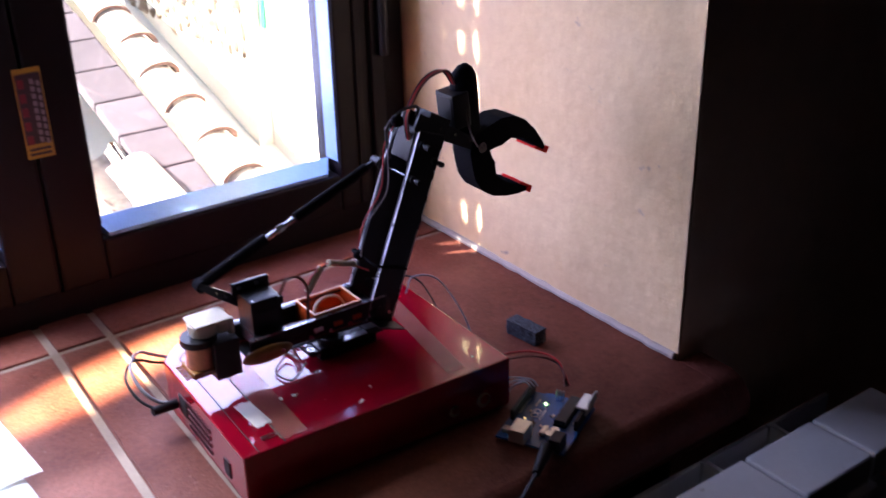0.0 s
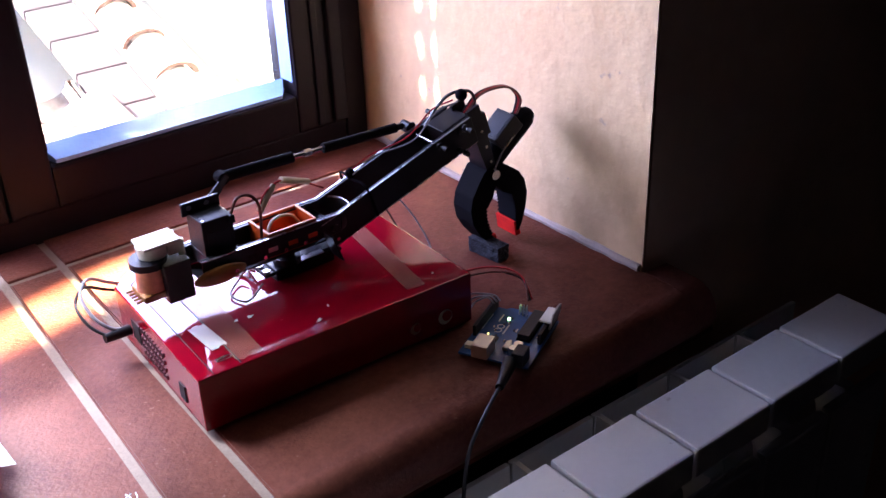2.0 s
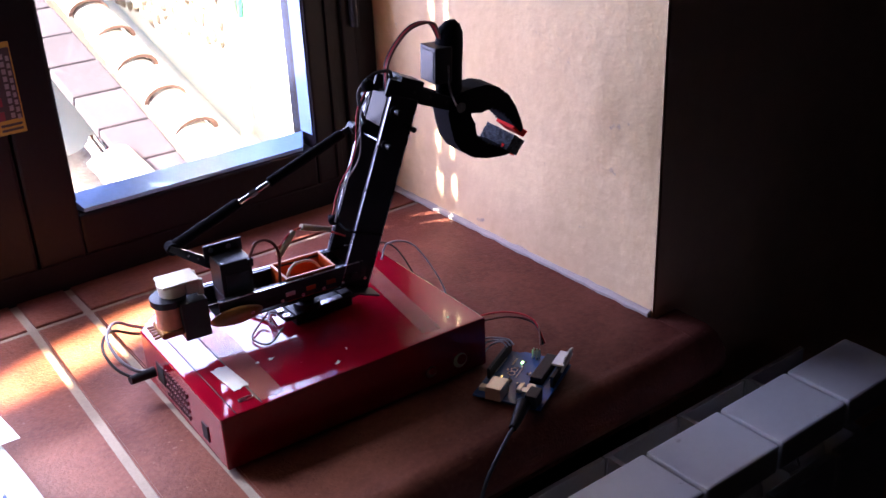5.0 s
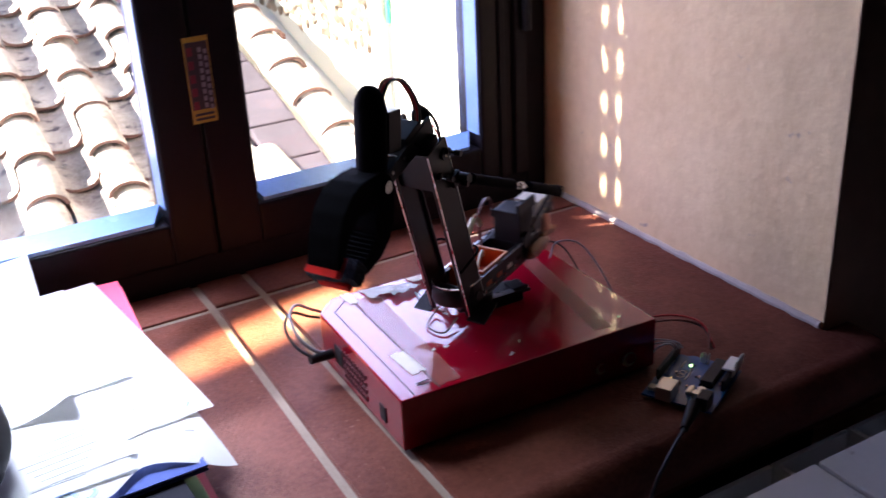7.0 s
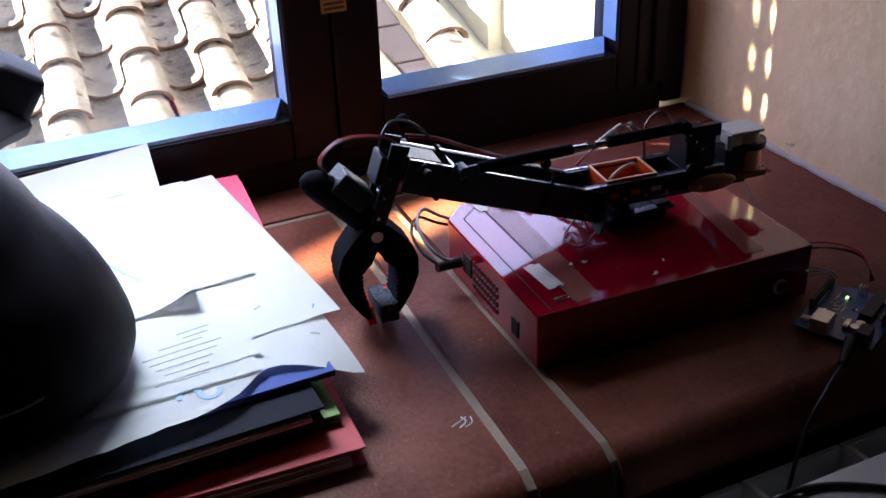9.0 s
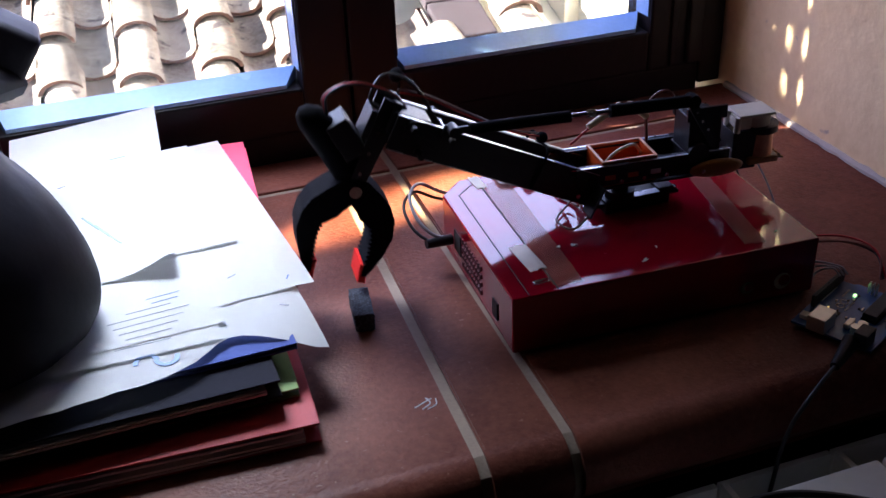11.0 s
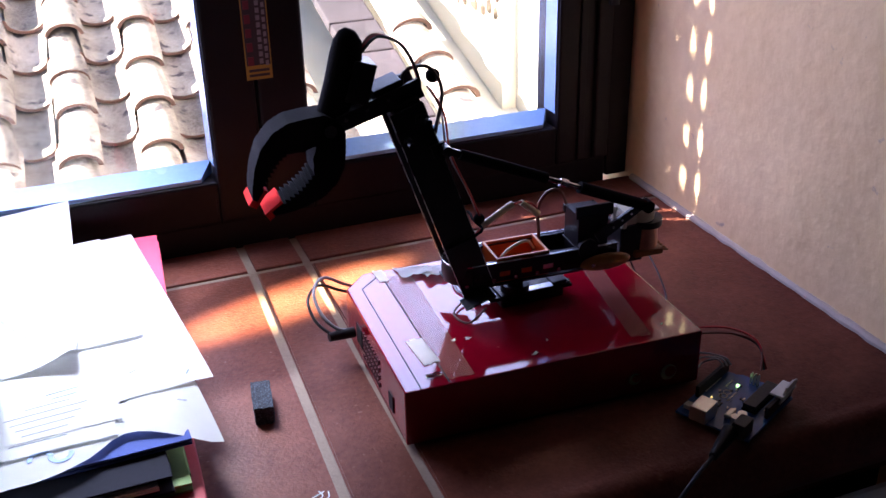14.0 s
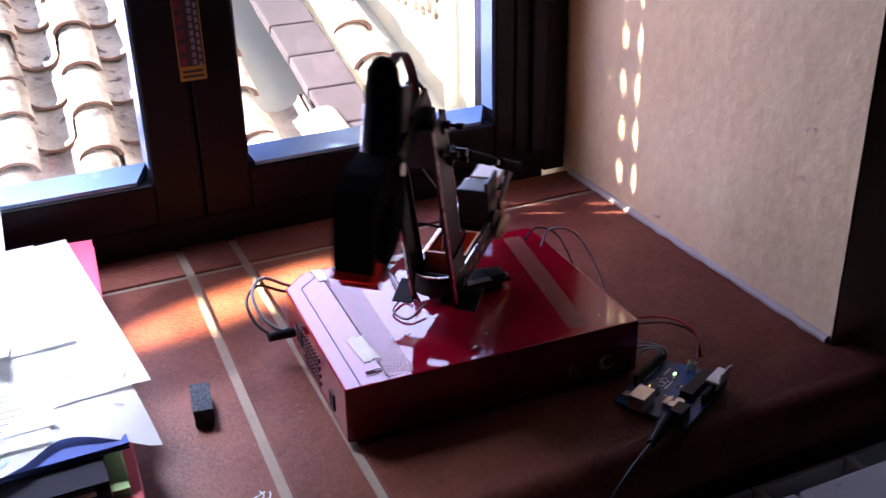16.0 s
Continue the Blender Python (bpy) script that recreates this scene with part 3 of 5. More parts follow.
def build_outside():
    wall = tagged(empty("rubble_wall"), "old rubble stone wall with lime mortar, in the sun", "wall")
    part("core", box((1.42, 4.325, -0.42), (0.42, 3.55, 1.1)), LIMEWASH, wall)
    rnd = random.Random(9)
    bm = bmesh.new()
    bmesh.ops.create_icosphere(bm, subdivisions=1, radius=1.0)
    for v in bm.verts:
        v.co *= 1 + 0.25 * rnd.uniform(-1, 1)
    stone = part("stone", bm, RUBBLE, wall)
    k = 0
    for iz in range(3, 13):
        for iy in range(25):
            y = 2.585 + iy * 0.052 + 0.016 * rnd.uniform(-1, 1)
            x, z = 1.212, -0.40 + iz * 0.043 + 0.012 * rnd.uniform(-1, 1)
            m = Matrix.LocRotScale((x, y, z), Euler((rnd.uniform(0, 6), 0.2 * rnd.uniform(-1, 1), 0)), (0.014, 0.030 * rnd.uniform(0.6, 1.2), 0.024 * rnd.uniform(0.6, 1.2)))
            if k == 0:
                stone.matrix_basis = m
            else:
                share("stone", stone.data, m, wall)
            k += 1
    house = tagged(empty("white_house"), "limewashed house wall in full sun with a green pipe", "house")
    part("wall", box((1.46, 1.86, -1.1), (0.42, 1.58, 3.4)), LIMEWASH, house)
    part("pipe", cyl((1.243, 2.532, -0.20), (1.243, 2.532, 0.60), 0.0055), GREEN_PIPE, house, "green painted pipe", smooth=True)
    structure(part("ground", box((0, 20, -3.1), (120, 120, 0.2)), PAVER), "sunlit paved yard below", "ground")
    # unseen slatted blind, added over the upper window to hold back light
    bl = tagged(empty("light_blocking_blind"), "unseen slatted blind added outside the window to block light", "blind")
    sl = part("slat", box((0, 0, 0), (0.752, 0.010, 0.0415), 0.003), SHUTTER_PAINT, bl)
    sl.matrix_basis = pose(0.232, 1.006, 0.692)
    for k in range(1, 10):
        share("slat", sl.data, pose(0.232, 1.006, 0.692 + k * 0.042), bl)
    # assumed shutter leaf, out of view, pierced and placed to cast the sun spots
    sh = tagged(empty("window_shutter"), "assumed open shutter leaf with pierced slats, out of view", "shutter")
    bm = bmesh.new()
    y0, z0, pz = 1.1815, 0.4920 - 0.0435 * 9, 0.0435
    xs = -0.172
    cols = [(1.1670, 1.1940, 0.0084, 0.0152), (1.1940, 1.2290, 0.0017, 0.0100), (1.2290, 1.2470, 0.0003, 0.0030)]
    for r in range(26):
        zc = z0 + r * pz
        for ya, yb, ry, rz in cols:
            yc = (ya + yb) / 2
            n = 16
            inner, outer = [], []
            for k in range(n):
                a = 2 * math.pi * (k + 0.5) / n
                c, s = math.cos(a), math.sin(a)
                inner.append(bm.verts.new((xs, yc + ry * c, zc + rz * s)))
                f = 1 / max(abs(c), abs(s))
                outer.append(bm.verts.new((xs, yc + c * f * (yb - ya) / 2, zc + s * f * pz / 2)))
            for k in range(n):
                bm.faces.new((inner[k], inner[(k + 1) % n], outer[(k + 1) % n], outer[k]))
            # corners of the cell
            for sy, sz, ka, kb in ((1, 1, 1, 2), (-1, 1, 5, 6), (-1, -1, 9, 10), (1, -1, 13, 14)):
                cv = bm.verts.new((xs, yc + sy * (yb - ya) / 2, zc + sz * pz / 2))
                bm.faces.new((outer[ka], cv, outer[kb]))
    part("pierced_strip", bm, SHUTTER_PAINT, sh)
    zlo, zhi = z0 - pz / 2, z0 + 25.5 * pz
    part("panel", box((xs, (1.000 + 1.1670) / 2, (zlo + zhi) / 2), (0.012, 0.1670, zhi - zlo)), SHUTTER_PAINT, sh)
    part("panel", box((xs, (1.2470 + 1.62) / 2, (zlo + zhi) / 2), (0.012, 1.62 - 1.2470, zhi - zlo)), SHUTTER_PAINT, sh)
    part("top_rail", box((xs, 1.31, zhi + 0.60), (0.014, 0.62, 1.2)), SHUTTER_PAINT, sh)
    part("bottom_rail", box((xs, 1.31, zlo - 0.10), (0.014, 0.62, 0.2)), SHUTTER_PAINT, sh)
    structure(part("facade", box((-0.74, 1.02, 0.4), (1.13, 0.07, 3.6)), LIMEWASH), "outer face of the house wall", "wall")
    structure(part("facade", box((1.30, 1.02, 0.4), (1.36, 0.07, 3.6)), LIMEWASH), "outer face of the house wall", "wall")


build_roof()
build_outside()


# ---- things on the sill ----
BOX_YAW = -2.4
BOX_TOP = 0.0435


def build_red_box():
    b = tagged(empty("console", pose(0.240, 0.577, 0, 0, 0, BOX_YAW)), "glossy red plastic console lying flat, lid patched with tape", "console")
    H = BOX_TOP
    out = [(0, 0), (0.217, 0), (0.2155, 0.170), (0.0185, 0.168), (0.0, 0.148)]
    bm = prism(out, "z", 0.0025, H)
    bmesh.ops.bevel(bm, geom=[e for e in bm.edges], offset=0.0012, segments=2, affect="EDGES", profile=0.6)
    part("case", bm, RED_BOX, b)
    for x, y in ((0.015, 0.015), (0.2, 0.015), (0.2, 0.14), (0.03, 0.12)):
        part("rubber_foot", cyl((x, y, 0), (x, y, 0.003), 0.006), BLACK, b, "rubber foot")
    # seam of the flap and its fold on the lid
    z = H + 0.00015
    part("flap_seam", box((0.0115, 0.0725, z), (0.0006, 0.143, 0.0004)), DARK_HOLE, b, "thin seam line")
    part("flap_seam", box((0.0312, 0.084, z), (0.0010, 0.164, 0.0004)), DARK_HOLE, b, "thin seam line")
    part("flap_seam", box((0, 0, z), (0.021, 0.0005, 0.0004), 0, pose(0.0190, 0.1510, 0, 0, 0, 43)), DARK_HOLE, b, "thin seam line")
    # end face: grille of small holes and two sockets
    for r in range(4):
        for c in range(9):
            part("grille_hole", box((-0.0002, 0.062 + c * 0.0048, 0.012 + r * 0.0062), (0.0012, 0.0030, 0.0036)), GRILLE, b)
    part("socket", box((-0.0002, 0.0325, 0.0165), (0.0014, 0.010, 0.013), 0.0005), DARK_HOLE, b, "dark square socket")
    part("socket", box((-0.0002, 0.112, 0.0235), (0.0014, 0.015, 0.016), 0.0005), DARK_HOLE, b, "dark power socket")
    # front: two small round marks
    for x, r in ((0.1925, 0.0062), (0.1660, 0.0046)):
        part("worn_badge", cyl((x, -0.0004, 0.0150), (x, 0.0006, 0.0150), r, seg=20), CREAM if r > 0.005 else TIN, b, "worn pale round badge")
        part("badge_dot", cyl((x + 0.0012, -0.0009, 0.0157), (x + 0.0012, -0.0002, 0.0157), r * 0.68, seg=16), RED_SIDE, b)
    return b


def strip(name, label, cat, mat, x, y, w, l, yaw, z=BOX_TOP, thick=0.00035, torn=True, seed=1):
    """A strip of tape along y with ragged ends that lies on the console's lid."""
    rnd = random.Random(seed)
    bm = bmesh.new()
    n = 10
    lo = [(-w / 2 + w * k / n, -l / 2 + (rnd.uniform(-0.0012, 0.0012) if torn else 0)) for k in range(n + 1)]
    hi = [(w / 2 - w * k / n, l / 2 + (rnd.uniform(-0.0012, 0.0012) if torn else 0)) for k in range(n + 1)]
    add_prism(bm, lo + hi, "z", 0.0003, 0.0003 + thick)
    ob = part(name, bm, mat)
    ob.matrix_basis = pose(x, y, z, 0, 0, yaw)
    return tagged(ob, label, cat)


def wire(name, label, cat, mat, pts, r, seg=8):
    return tagged(part(name, tube(pts, r, seg), mat, None, smooth=True), label, cat)


def build_uno():
    u = tagged(empty("microcontroller_board", pose(0.4625, 0.5305, 0.0, 0, 0, 27)), "blue microcontroller board with black headers, silver socket and lit LED", "circuit board")
    L, W, z = 0.0686, 0.0534, 0.0036
    out = [(-L / 2, -W / 2), (L / 2 - 0.004, -W / 2), (L / 2 - 0.0025, -W / 2 + 0.003), (L / 2, -W / 2 + 0.006), (L / 2, W / 2 - 0.014), (L / 2 - 0.0025, W / 2 - 0.011), (L / 2 - 0.0025, W / 2), (-L / 2, W / 2)]
    part("board", prism(out, "z", z, z + 0.0016), BOARD_BLUE, u)
    t = z + 0.0017
    for x, y in ((-0.028, -0.022), (-0.02, 0.022), (0.03, -0.015), (0.03, 0.014)):
        part("solder_leg", cyl((x, y, 0), (x, y, z), 0.0012, seg=8), TIN, u)
    part("usb_socket", box((-L / 2 + 0.0055, 0.0095, t + 0.0052), (0.0165, 0.0122, 0.0105), 0.0006), TIN, u, "silver USB socket")
    part("power_jack", box((-L / 2 + 0.0045, -0.0195, t + 0.0053), (0.0135, 0.0090, 0.0107), 0.0008), BLACK, u, "black power jack")
    for x0, n, y in ((0.0015, 10, W / 2 - 0.0028), (0.0225, 8, W / 2 - 0.0028), (0.0055, 8, -W / 2 + 0.0028), (0.0245, 6, -W / 2 + 0.0028)):
        l = n * 0.00254
        h = part("pin_header", box((x0, y, t + 0.0043), (l, 0.0026, 0.0086), 0.0003), BLACK, u, "black pin header")
        for k in range(n):
            part("pin_hole", box((x0 - l / 2 + 0.00127 + k * 0.00254, y, t + 0.0087), (0.0011, 0.0011, 0.0003)), DARK_HOLE, h)
    part("main_chip", box((0.013, -0.0115, t + 0.0035), (0.0355, 0.0090, 0.0040), 0.0005), BLACK, u, "long black chip in its socket")
    part("chip_socket", box((0.013, -0.0115, t + 0.0007), (0.0360, 0.0102, 0.0014)), BLACK_MATT, u)
    part("small_chip", box((-0.010, 0.009, t + 0.0006), (0.0055, 0.0055, 0.0011), 0.0002), BLACK, u)
    part("crystal", box((-0.0165, -0.004, t + 0.0017), (0.0105, 0.0042, 0.0034), 0.0014), TIN, u, "silver crystal can")
    for x, y in ((-0.022, -0.0105), (-0.016, -0.0125)):
        part("capacitor", cyl((x, y, t), (x, y, t + 0.0055), 0.0032), TIN, u, "silver capacitor", smooth=True)
    part("reset_button", box((-0.0255, 0.0215, t + 0.0016), (0.006, 0.006, 0.0032), 0.0006), CREAM, u)
    for x, y in ((0.0275, -0.0015), (0.0275, 0.001), (0.0275, 0.0035), (0.030, -0.0015), (0.030, 0.001), (0.030, 0.0035)):
        part("pin", box((x, y, t + 0.004), (0.0008, 0.0008, 0.008)), TIN, u)
    part("power_led", box((0.0185, 0.0085, t + 0.0006), (0.0024, 0.0016, 0.0012)), LED_GLOW, u, "lit green LED")
    part("status_led", box((-0.0055, 0.0155, t + 0.0005), (0.0016, 0.0009, 0.0009)), LED_AMBER, u, "lit amber LED")
    rnd = random.Random(3)
    for k in range(14):
        part("chip_part", box((rnd.uniform(-0.02, 0.02), rnd.uniform(-0.004, 0.018), t + 0.0004), (0.0018, 0.0010, 0.0008)), BLACK if k % 2 else TIN, u)
    # two rings of a plain emblem and legend bars
    for sx in (-0.0027, 0.0027):
        bm = bmesh.new()
        n = 20
        ra, rb = [], []
        for k in range(n):
            a = 2 * math.pi * k / n
            ra.append(bm.verts.new((0.0045 + sx + 0.0021 * math.cos(a), 0.0105 + 0.0021 * math.sin(a), t + 0.00025)))
            rb.append(bm.verts.new((0.0045 + sx + 0.0030 * math.cos(a), 0.0105 + 0.0030 * math.sin(a), t + 0.00025)))
        for k in range(n):
            bm.faces.new((ra[k], rb[k], rb[(k + 1) % n], ra[(k + 1) % n]))
        part("ring_mark", bm, SILK, u, "white ring mark")
    for x, y, w in ((0.0045, 0.0055, 0.013), (0.018, 0.0145, 0.010), (0.010, 0.0225, 0.022), (0.014, -0.0195, 0.022)):
        part("legend_bar", box((x, y, t + 0.0002), (w, 0.0011, 0.0002)), SILK, u)
    bm = bmesh.new()
    add_box(bm, (0.0195, -0.0235, t + 0.0105), (0.020, 0.0100, 0.0018), 0.0006)
    add_prism(bm, [(0.010, t + 0.009), (0.028, t + 0.0095), (0.029, t + 0.021), (0.022, t + 0.0235), (0.013, t + 0.022)], "y", -0.0245, -0.0232, Matrix.Rotation(0.18, 4, "X"))
    part("tape_wrap", bm, MASKING, u, "crumpled pale tape over the pins")
    return u


def build_papers():
    """A pile of card folders with loose sheets on it, at the end of the sill."""
    def folder(name, label, mat, x0, x1, y0, y1, z0, z1, yaw, leaves):
        cx, cy = (x0 + x1) / 2, (y0 + y1) / 2
        th = tagged(empty(name, pose(cx, cy, z0, 0, 0, yaw)), label, "folder")
        w, l, h = x1 - x0, y1 - y0, z1 - z0
        part("top_cover", box((0, 0, h - 0.0008), (w, l, 0.0015), 0.0005), mat, th)
        part("bottom_cover", box((0, 0, 0.0008), (w, l, 0.0015), 0.0005), mat, th)
        part("spine", prism([(w / 2 - 0.0022, 0.0016), (w / 2 + 0.0008, h * 0.3), (w / 2 + 0.0008, h * 0.7), (w / 2 - 0.0022, h - 0.0016), (w / 2 - 0.0036, h - 0.0016), (w / 2 - 0.0006, h * 0.5), (w / 2 - 0.0036, 0.0016)], "y", -l / 2 + 0.012, l / 2 - 0.012, Matrix()), mat, th)
        rnd = random.Random(int(z0 * 1e5))
        for k in range(leaves):
            part("sheet", box((rnd.uniform(-0.006, -0.003), rnd.uniform(-0.005, 0.003), 0.0022 + (h - 0.0044) * (k + 0.5) / leaves), (w - 0.010, l - 0.004, (h - 0.0044) / leaves * 0.62)), PAPER_GREY, th)
    folder("card_folder", "thick red card folder at the bottom of the pile", CARD_RED, -0.14, 0.114, 0.548, 0.872, 0.0005, 0.0145, -2.5, 4)
    folder("card_folder", "olive green card folder in the pile on the sill", CARD_GREEN, -0.14, 0.104, 0.572, 0.868, 0.0150, 0.0215, -1.0, 2)
    folder("card_folder", "black card folder stuffed with pages in the pile", CARD_BLACK, -0.14, 0.088, 0.562, 0.866, 0.0220, 0.0345, 1.0, 6)
    folder("card_folder", "blue card folder near the top of the pile", CARD_BLUE, -0.14, 0.103, 0.586, 0.872, 0.0350, 0.0395, 1.5, 1)
    folder("card_folder", "pink card folder under the loose sheets", CARD_PINK, -0.14, 0.120, 0.690, 0.895, 0.0400, 0.0425, -4.5, 1)

    def sheet(label, w, l, m, mat, seed, bends=(), marks=(), emblem=False, nibble=0.0):
        """A sheet of paper, its near right corner at the origin, w to -x and l to +y; each bend folds it beyond a line."""
        def height(x, y):
            h = 0.0002 * noise.noise((x * 14 + seed, y * 14, seed))
            for px, py, nx, ny, amp, reach in bends:
                d = max(0.0, (x - px) * nx + (y - py) * ny)
                h += amp * min(1.6, d / reach) ** 2
            return h
        bm = bmesh.new()
        nx, ny = 30, 36
        grid = []
        for i in range(nx + 1):
            row = []
            for j in range(ny + 1):
                x, y = -w * i / nx, l * j / ny
                y += (nibble * math.exp(-((x + 0.052) / 0.026) ** 2) + 0.0016 * noise.noise((x * 60, seed, 3))) * (1 - j / ny) ** 4
                row.append(bm.verts.new((x, y, height(x, y))))
            grid.append(row)
        for i in range(nx):
            for j in range(ny):
                bm.faces.new((grid[i][j], grid[i][j + 1], grid[i + 1][j + 1], grid[i + 1][j]))
        bmesh.ops.solidify(bm, geom=bm.faces[:], thickness=0.0002)
        th = tagged(empty("paper_sheet", m), label, "paper", "loose sheets on the pile")
        part("sheet", bm, mat, th, smooth=True)
        for x, y, sx, sy, turn, mk in marks:
            part("text_bar", box((0, 0, 0), (sx, sy, 0.0002), 0, pose(x, y, height(x, y) + 0.0003, 0, 0, turn)), mk, th)
        if emblem:
            for cx, s, a0 in ((-0.104, 1, 0.0), (-0.0925, -1, 0.0)):
                bm = bmesh.new()
                pts = [(cx + 0.0062 * math.cos(math.pi * k / 8), 0.019 + s * 0.0075 * math.sin(math.pi * k / 8)) for k in range(9)]
                add_tube(bm, [(px, py, height(px, py) + 0.0004) for px, py in pts], 0.0017, 6, 0.15, (0, 0, 1))
                part("emblem_arc", bm, INK_BLUE, th)

    def lines(x, y, n, w, dx, dy, turn, mk=INK, sy=0.0005):
        return tuple((x + dx * k, y + dy * k, w * (0.55 + 0.15 * ((k * 5) % 4)), sy, turn, mk) for k in range(n))
    sheet("white letter sheet with a blue emblem, its corner drooping", 0.235, 0.29, pose(0.126, 0.590, 0.0440, 0, 0, 7), PAPER, 1.0,
          [(-0.050, 0.020, 0.80, -0.60, -0.010, 0.045), (-0.10, 0.010, 0.0, -1.0, -0.004, 0.03)], ((-0.014, 0.040, 0.007, 0.0012, -40, INK),), True, 0.020)
    sheet("large white sheet on the pile, its edges ragged", 0.20, 0.245, pose(0.131, 0.645, 0.0450, 0, 0, 5.5), PAPER, 2.3,
          [(-0.02, 0.01, 0.7, -0.7, -0.002, 0.03)], ((-0.046, 0.030, 0.006, 0.0008, 20, INK), (-0.014, 0.012, 0.005, 0.0010, 60, INK_BLUE)))
    sheet("white printed sheet sticking out of the pile", 0.13, 0.05, pose(0.0655, 0.6020, 0.0459, 0, 0, 1), PAPER, 3.1, (), lines(-0.045, 0.012, 2, 0.060, -0.004, 0.006, 1))
    sheet("white form with ruled lines on the pile", 0.15, 0.09, pose(0.0700, 0.6180, 0.0466, 0, 0, 3), PAPER, 3.9, [(-0.01, 0.0, 1.0, -0.4, 0.001, 0.02)],
          lines(-0.045, 0.006, 5, 0.050, 0.001, 0.007, 2) + lines(-0.030, 0.040, 2, 0.030, 0.0, 0.006, 4, INK_BLUE))
    sheet("plain white sheet under the leaning letter", 0.19, 0.17, pose(0.094, 0.7130, 0.0473, 0, 0, 4), PAPER, 4.4, [(-0.10, 0.15, 0, 1, 0.006, 0.05)])
    sheet("white stapled letter with fine print, leaning on the window frame", 0.115, 0.222, pose(0.050, 0.6880, 0.0480, 0, 0, -3.5), PAPER, 4.7,
          [(-0.03, 0.02, 0.75, -0.66, 0.0050, 0.02), (-0.10, 0.0, -0.3, -0.95, 0.003, 0.02), (-0.05, 0.12, 0.25, 0.97, 0.0125, 0.075)],
          lines(-0.055, 0.085, 3, 0.045, 0.006, -0.010, -62, INK_BLUE, 0.0014) + lines(-0.092, 0.135, 3, 0.036, -0.005, -0.003, -62) + ((-0.076, 0.150, 0.006, 0.0010, 25, INK), (-0.030, 0.175, 0.020, 0.0008, 14, INK_BLUE)))


def build_bag():
    bag = tagged(empty("leather_bag", pose(-0.096, 0.655, 0.0535)), "slumped black leather bag lying on the papers", "bag")
    bm = bmesh.new()
    bmesh.ops.create_icosphere(bm, subdivisions=5, radius=1.0)
    for v in bm.verts:
        p = v.co.copy()
        f = 1 + 0.05 * noise.noise(p * 1.3 + Vector((3, 1, 0))) + 0.012 * noise.noise(p * 4)
        # a soft crease runs round the shoulder of the bag
        f -= 0.022 * math.exp(-((p.z - 0.45 - 0.12 * p.x) / 0.07) ** 2)
        x, y, z = p.x * (0.101 - 0.048 * max(0, p.z) ** 1.5) * f, p.y * 0.080 * f, p.z * (0.134 if p.z > 0 else 0.070) * f + 0.022
        y += 0.30 * max(0, z - 0.06)
        v.co = (x, y, max(z, 0.0))
    part("body", bm, LEATHER, bag, smooth=True)
    bm = bmesh.new()
    add_box(bm, (0, 0, 0), (0.052, 0.045, 0.036), 0.008, pose(0.062, 0.200, 0.1000, 0, -55, 0), 3)
    add_tube(bm, smooth_path([(0.0, 0.03, 0.10), (0.010, 0.09, 0.105), (0.030, 0.15, 0.095), (0.052, 0.195, 0.085)], 6), 0.026, 12, 0.6)
    part("handle", bm, LEATHER, bag, "stiff padded leather handle end", smooth=True)
    part("seam", tube([(0.066, -0.056, 0.030), (0.03, -0.080, 0.028), (-0.02, -0.086, 0.031)], 0.0007), CABLE_GREY, bag, "thin pale seam piping", smooth=True)


build_red_box()
strip("parcel_tape", "clear brownish glossy tape strip across the red lid", "tape", TAPE, 0.2845, 0.655, 0.0200, 0.150, -3.7, seed=2)
strip("parcel_tape", "clear brownish glossy tape strip across the red lid", "tape", TAPE, 0.4265, 0.652, 0.0150, 0.150, -9.6, seed=3)
strip("masking_tape", "small torn piece of pale tape on the red lid", "tape", MASKING, 0.2682, 0.6195, 0.0120, 0.033, 2, seed=4)
strip("masking_tape", "small torn piece of pale tape on the red lid", "tape", MASKING, 0.2770, 0.7340, 0.0080, 0.020, 2, seed=5)


def crumple(name, label, cat, mat, m, w, l, rise, seed):
    """A creased scrap: w along x, l along y, standing up towards its far edge."""
    bm = bmesh.new()
    n = 9
    grid = []
    for i in range(n + 1):
        row = []
        for j in range(n + 1):
            u, v = i / n, j / n
            fold = abs(((u * 2.3 + v * 1.1 + seed) % 1) - 0.5)
            row.append(bm.verts.new((u * w + 0.0015 * noise.noise((seed, v * 4, 0)), v * l * (1 - 0.35 * u * v) + 0.0015 * noise.noise((u * 4, seed, 2)), 0.0006 + rise * (1 - v) ** 2 * (0.5 + fold) + 0.0012 * abs(noise.noise((u * 3, v * 3, seed))))))
        grid.append(row)
    for i in range(n):
        for j in range(n):
            bm.faces.new((grid[i][j], grid[i + 1][j], grid[i + 1][j + 1], grid[i][j + 1]))
    bmesh.ops.solidify(bm, geom=bm.faces[:], thickness=-0.0003)
    ob = part(name, bm, mat)
    ob.matrix_basis = m
    return tagged(ob, label, cat)


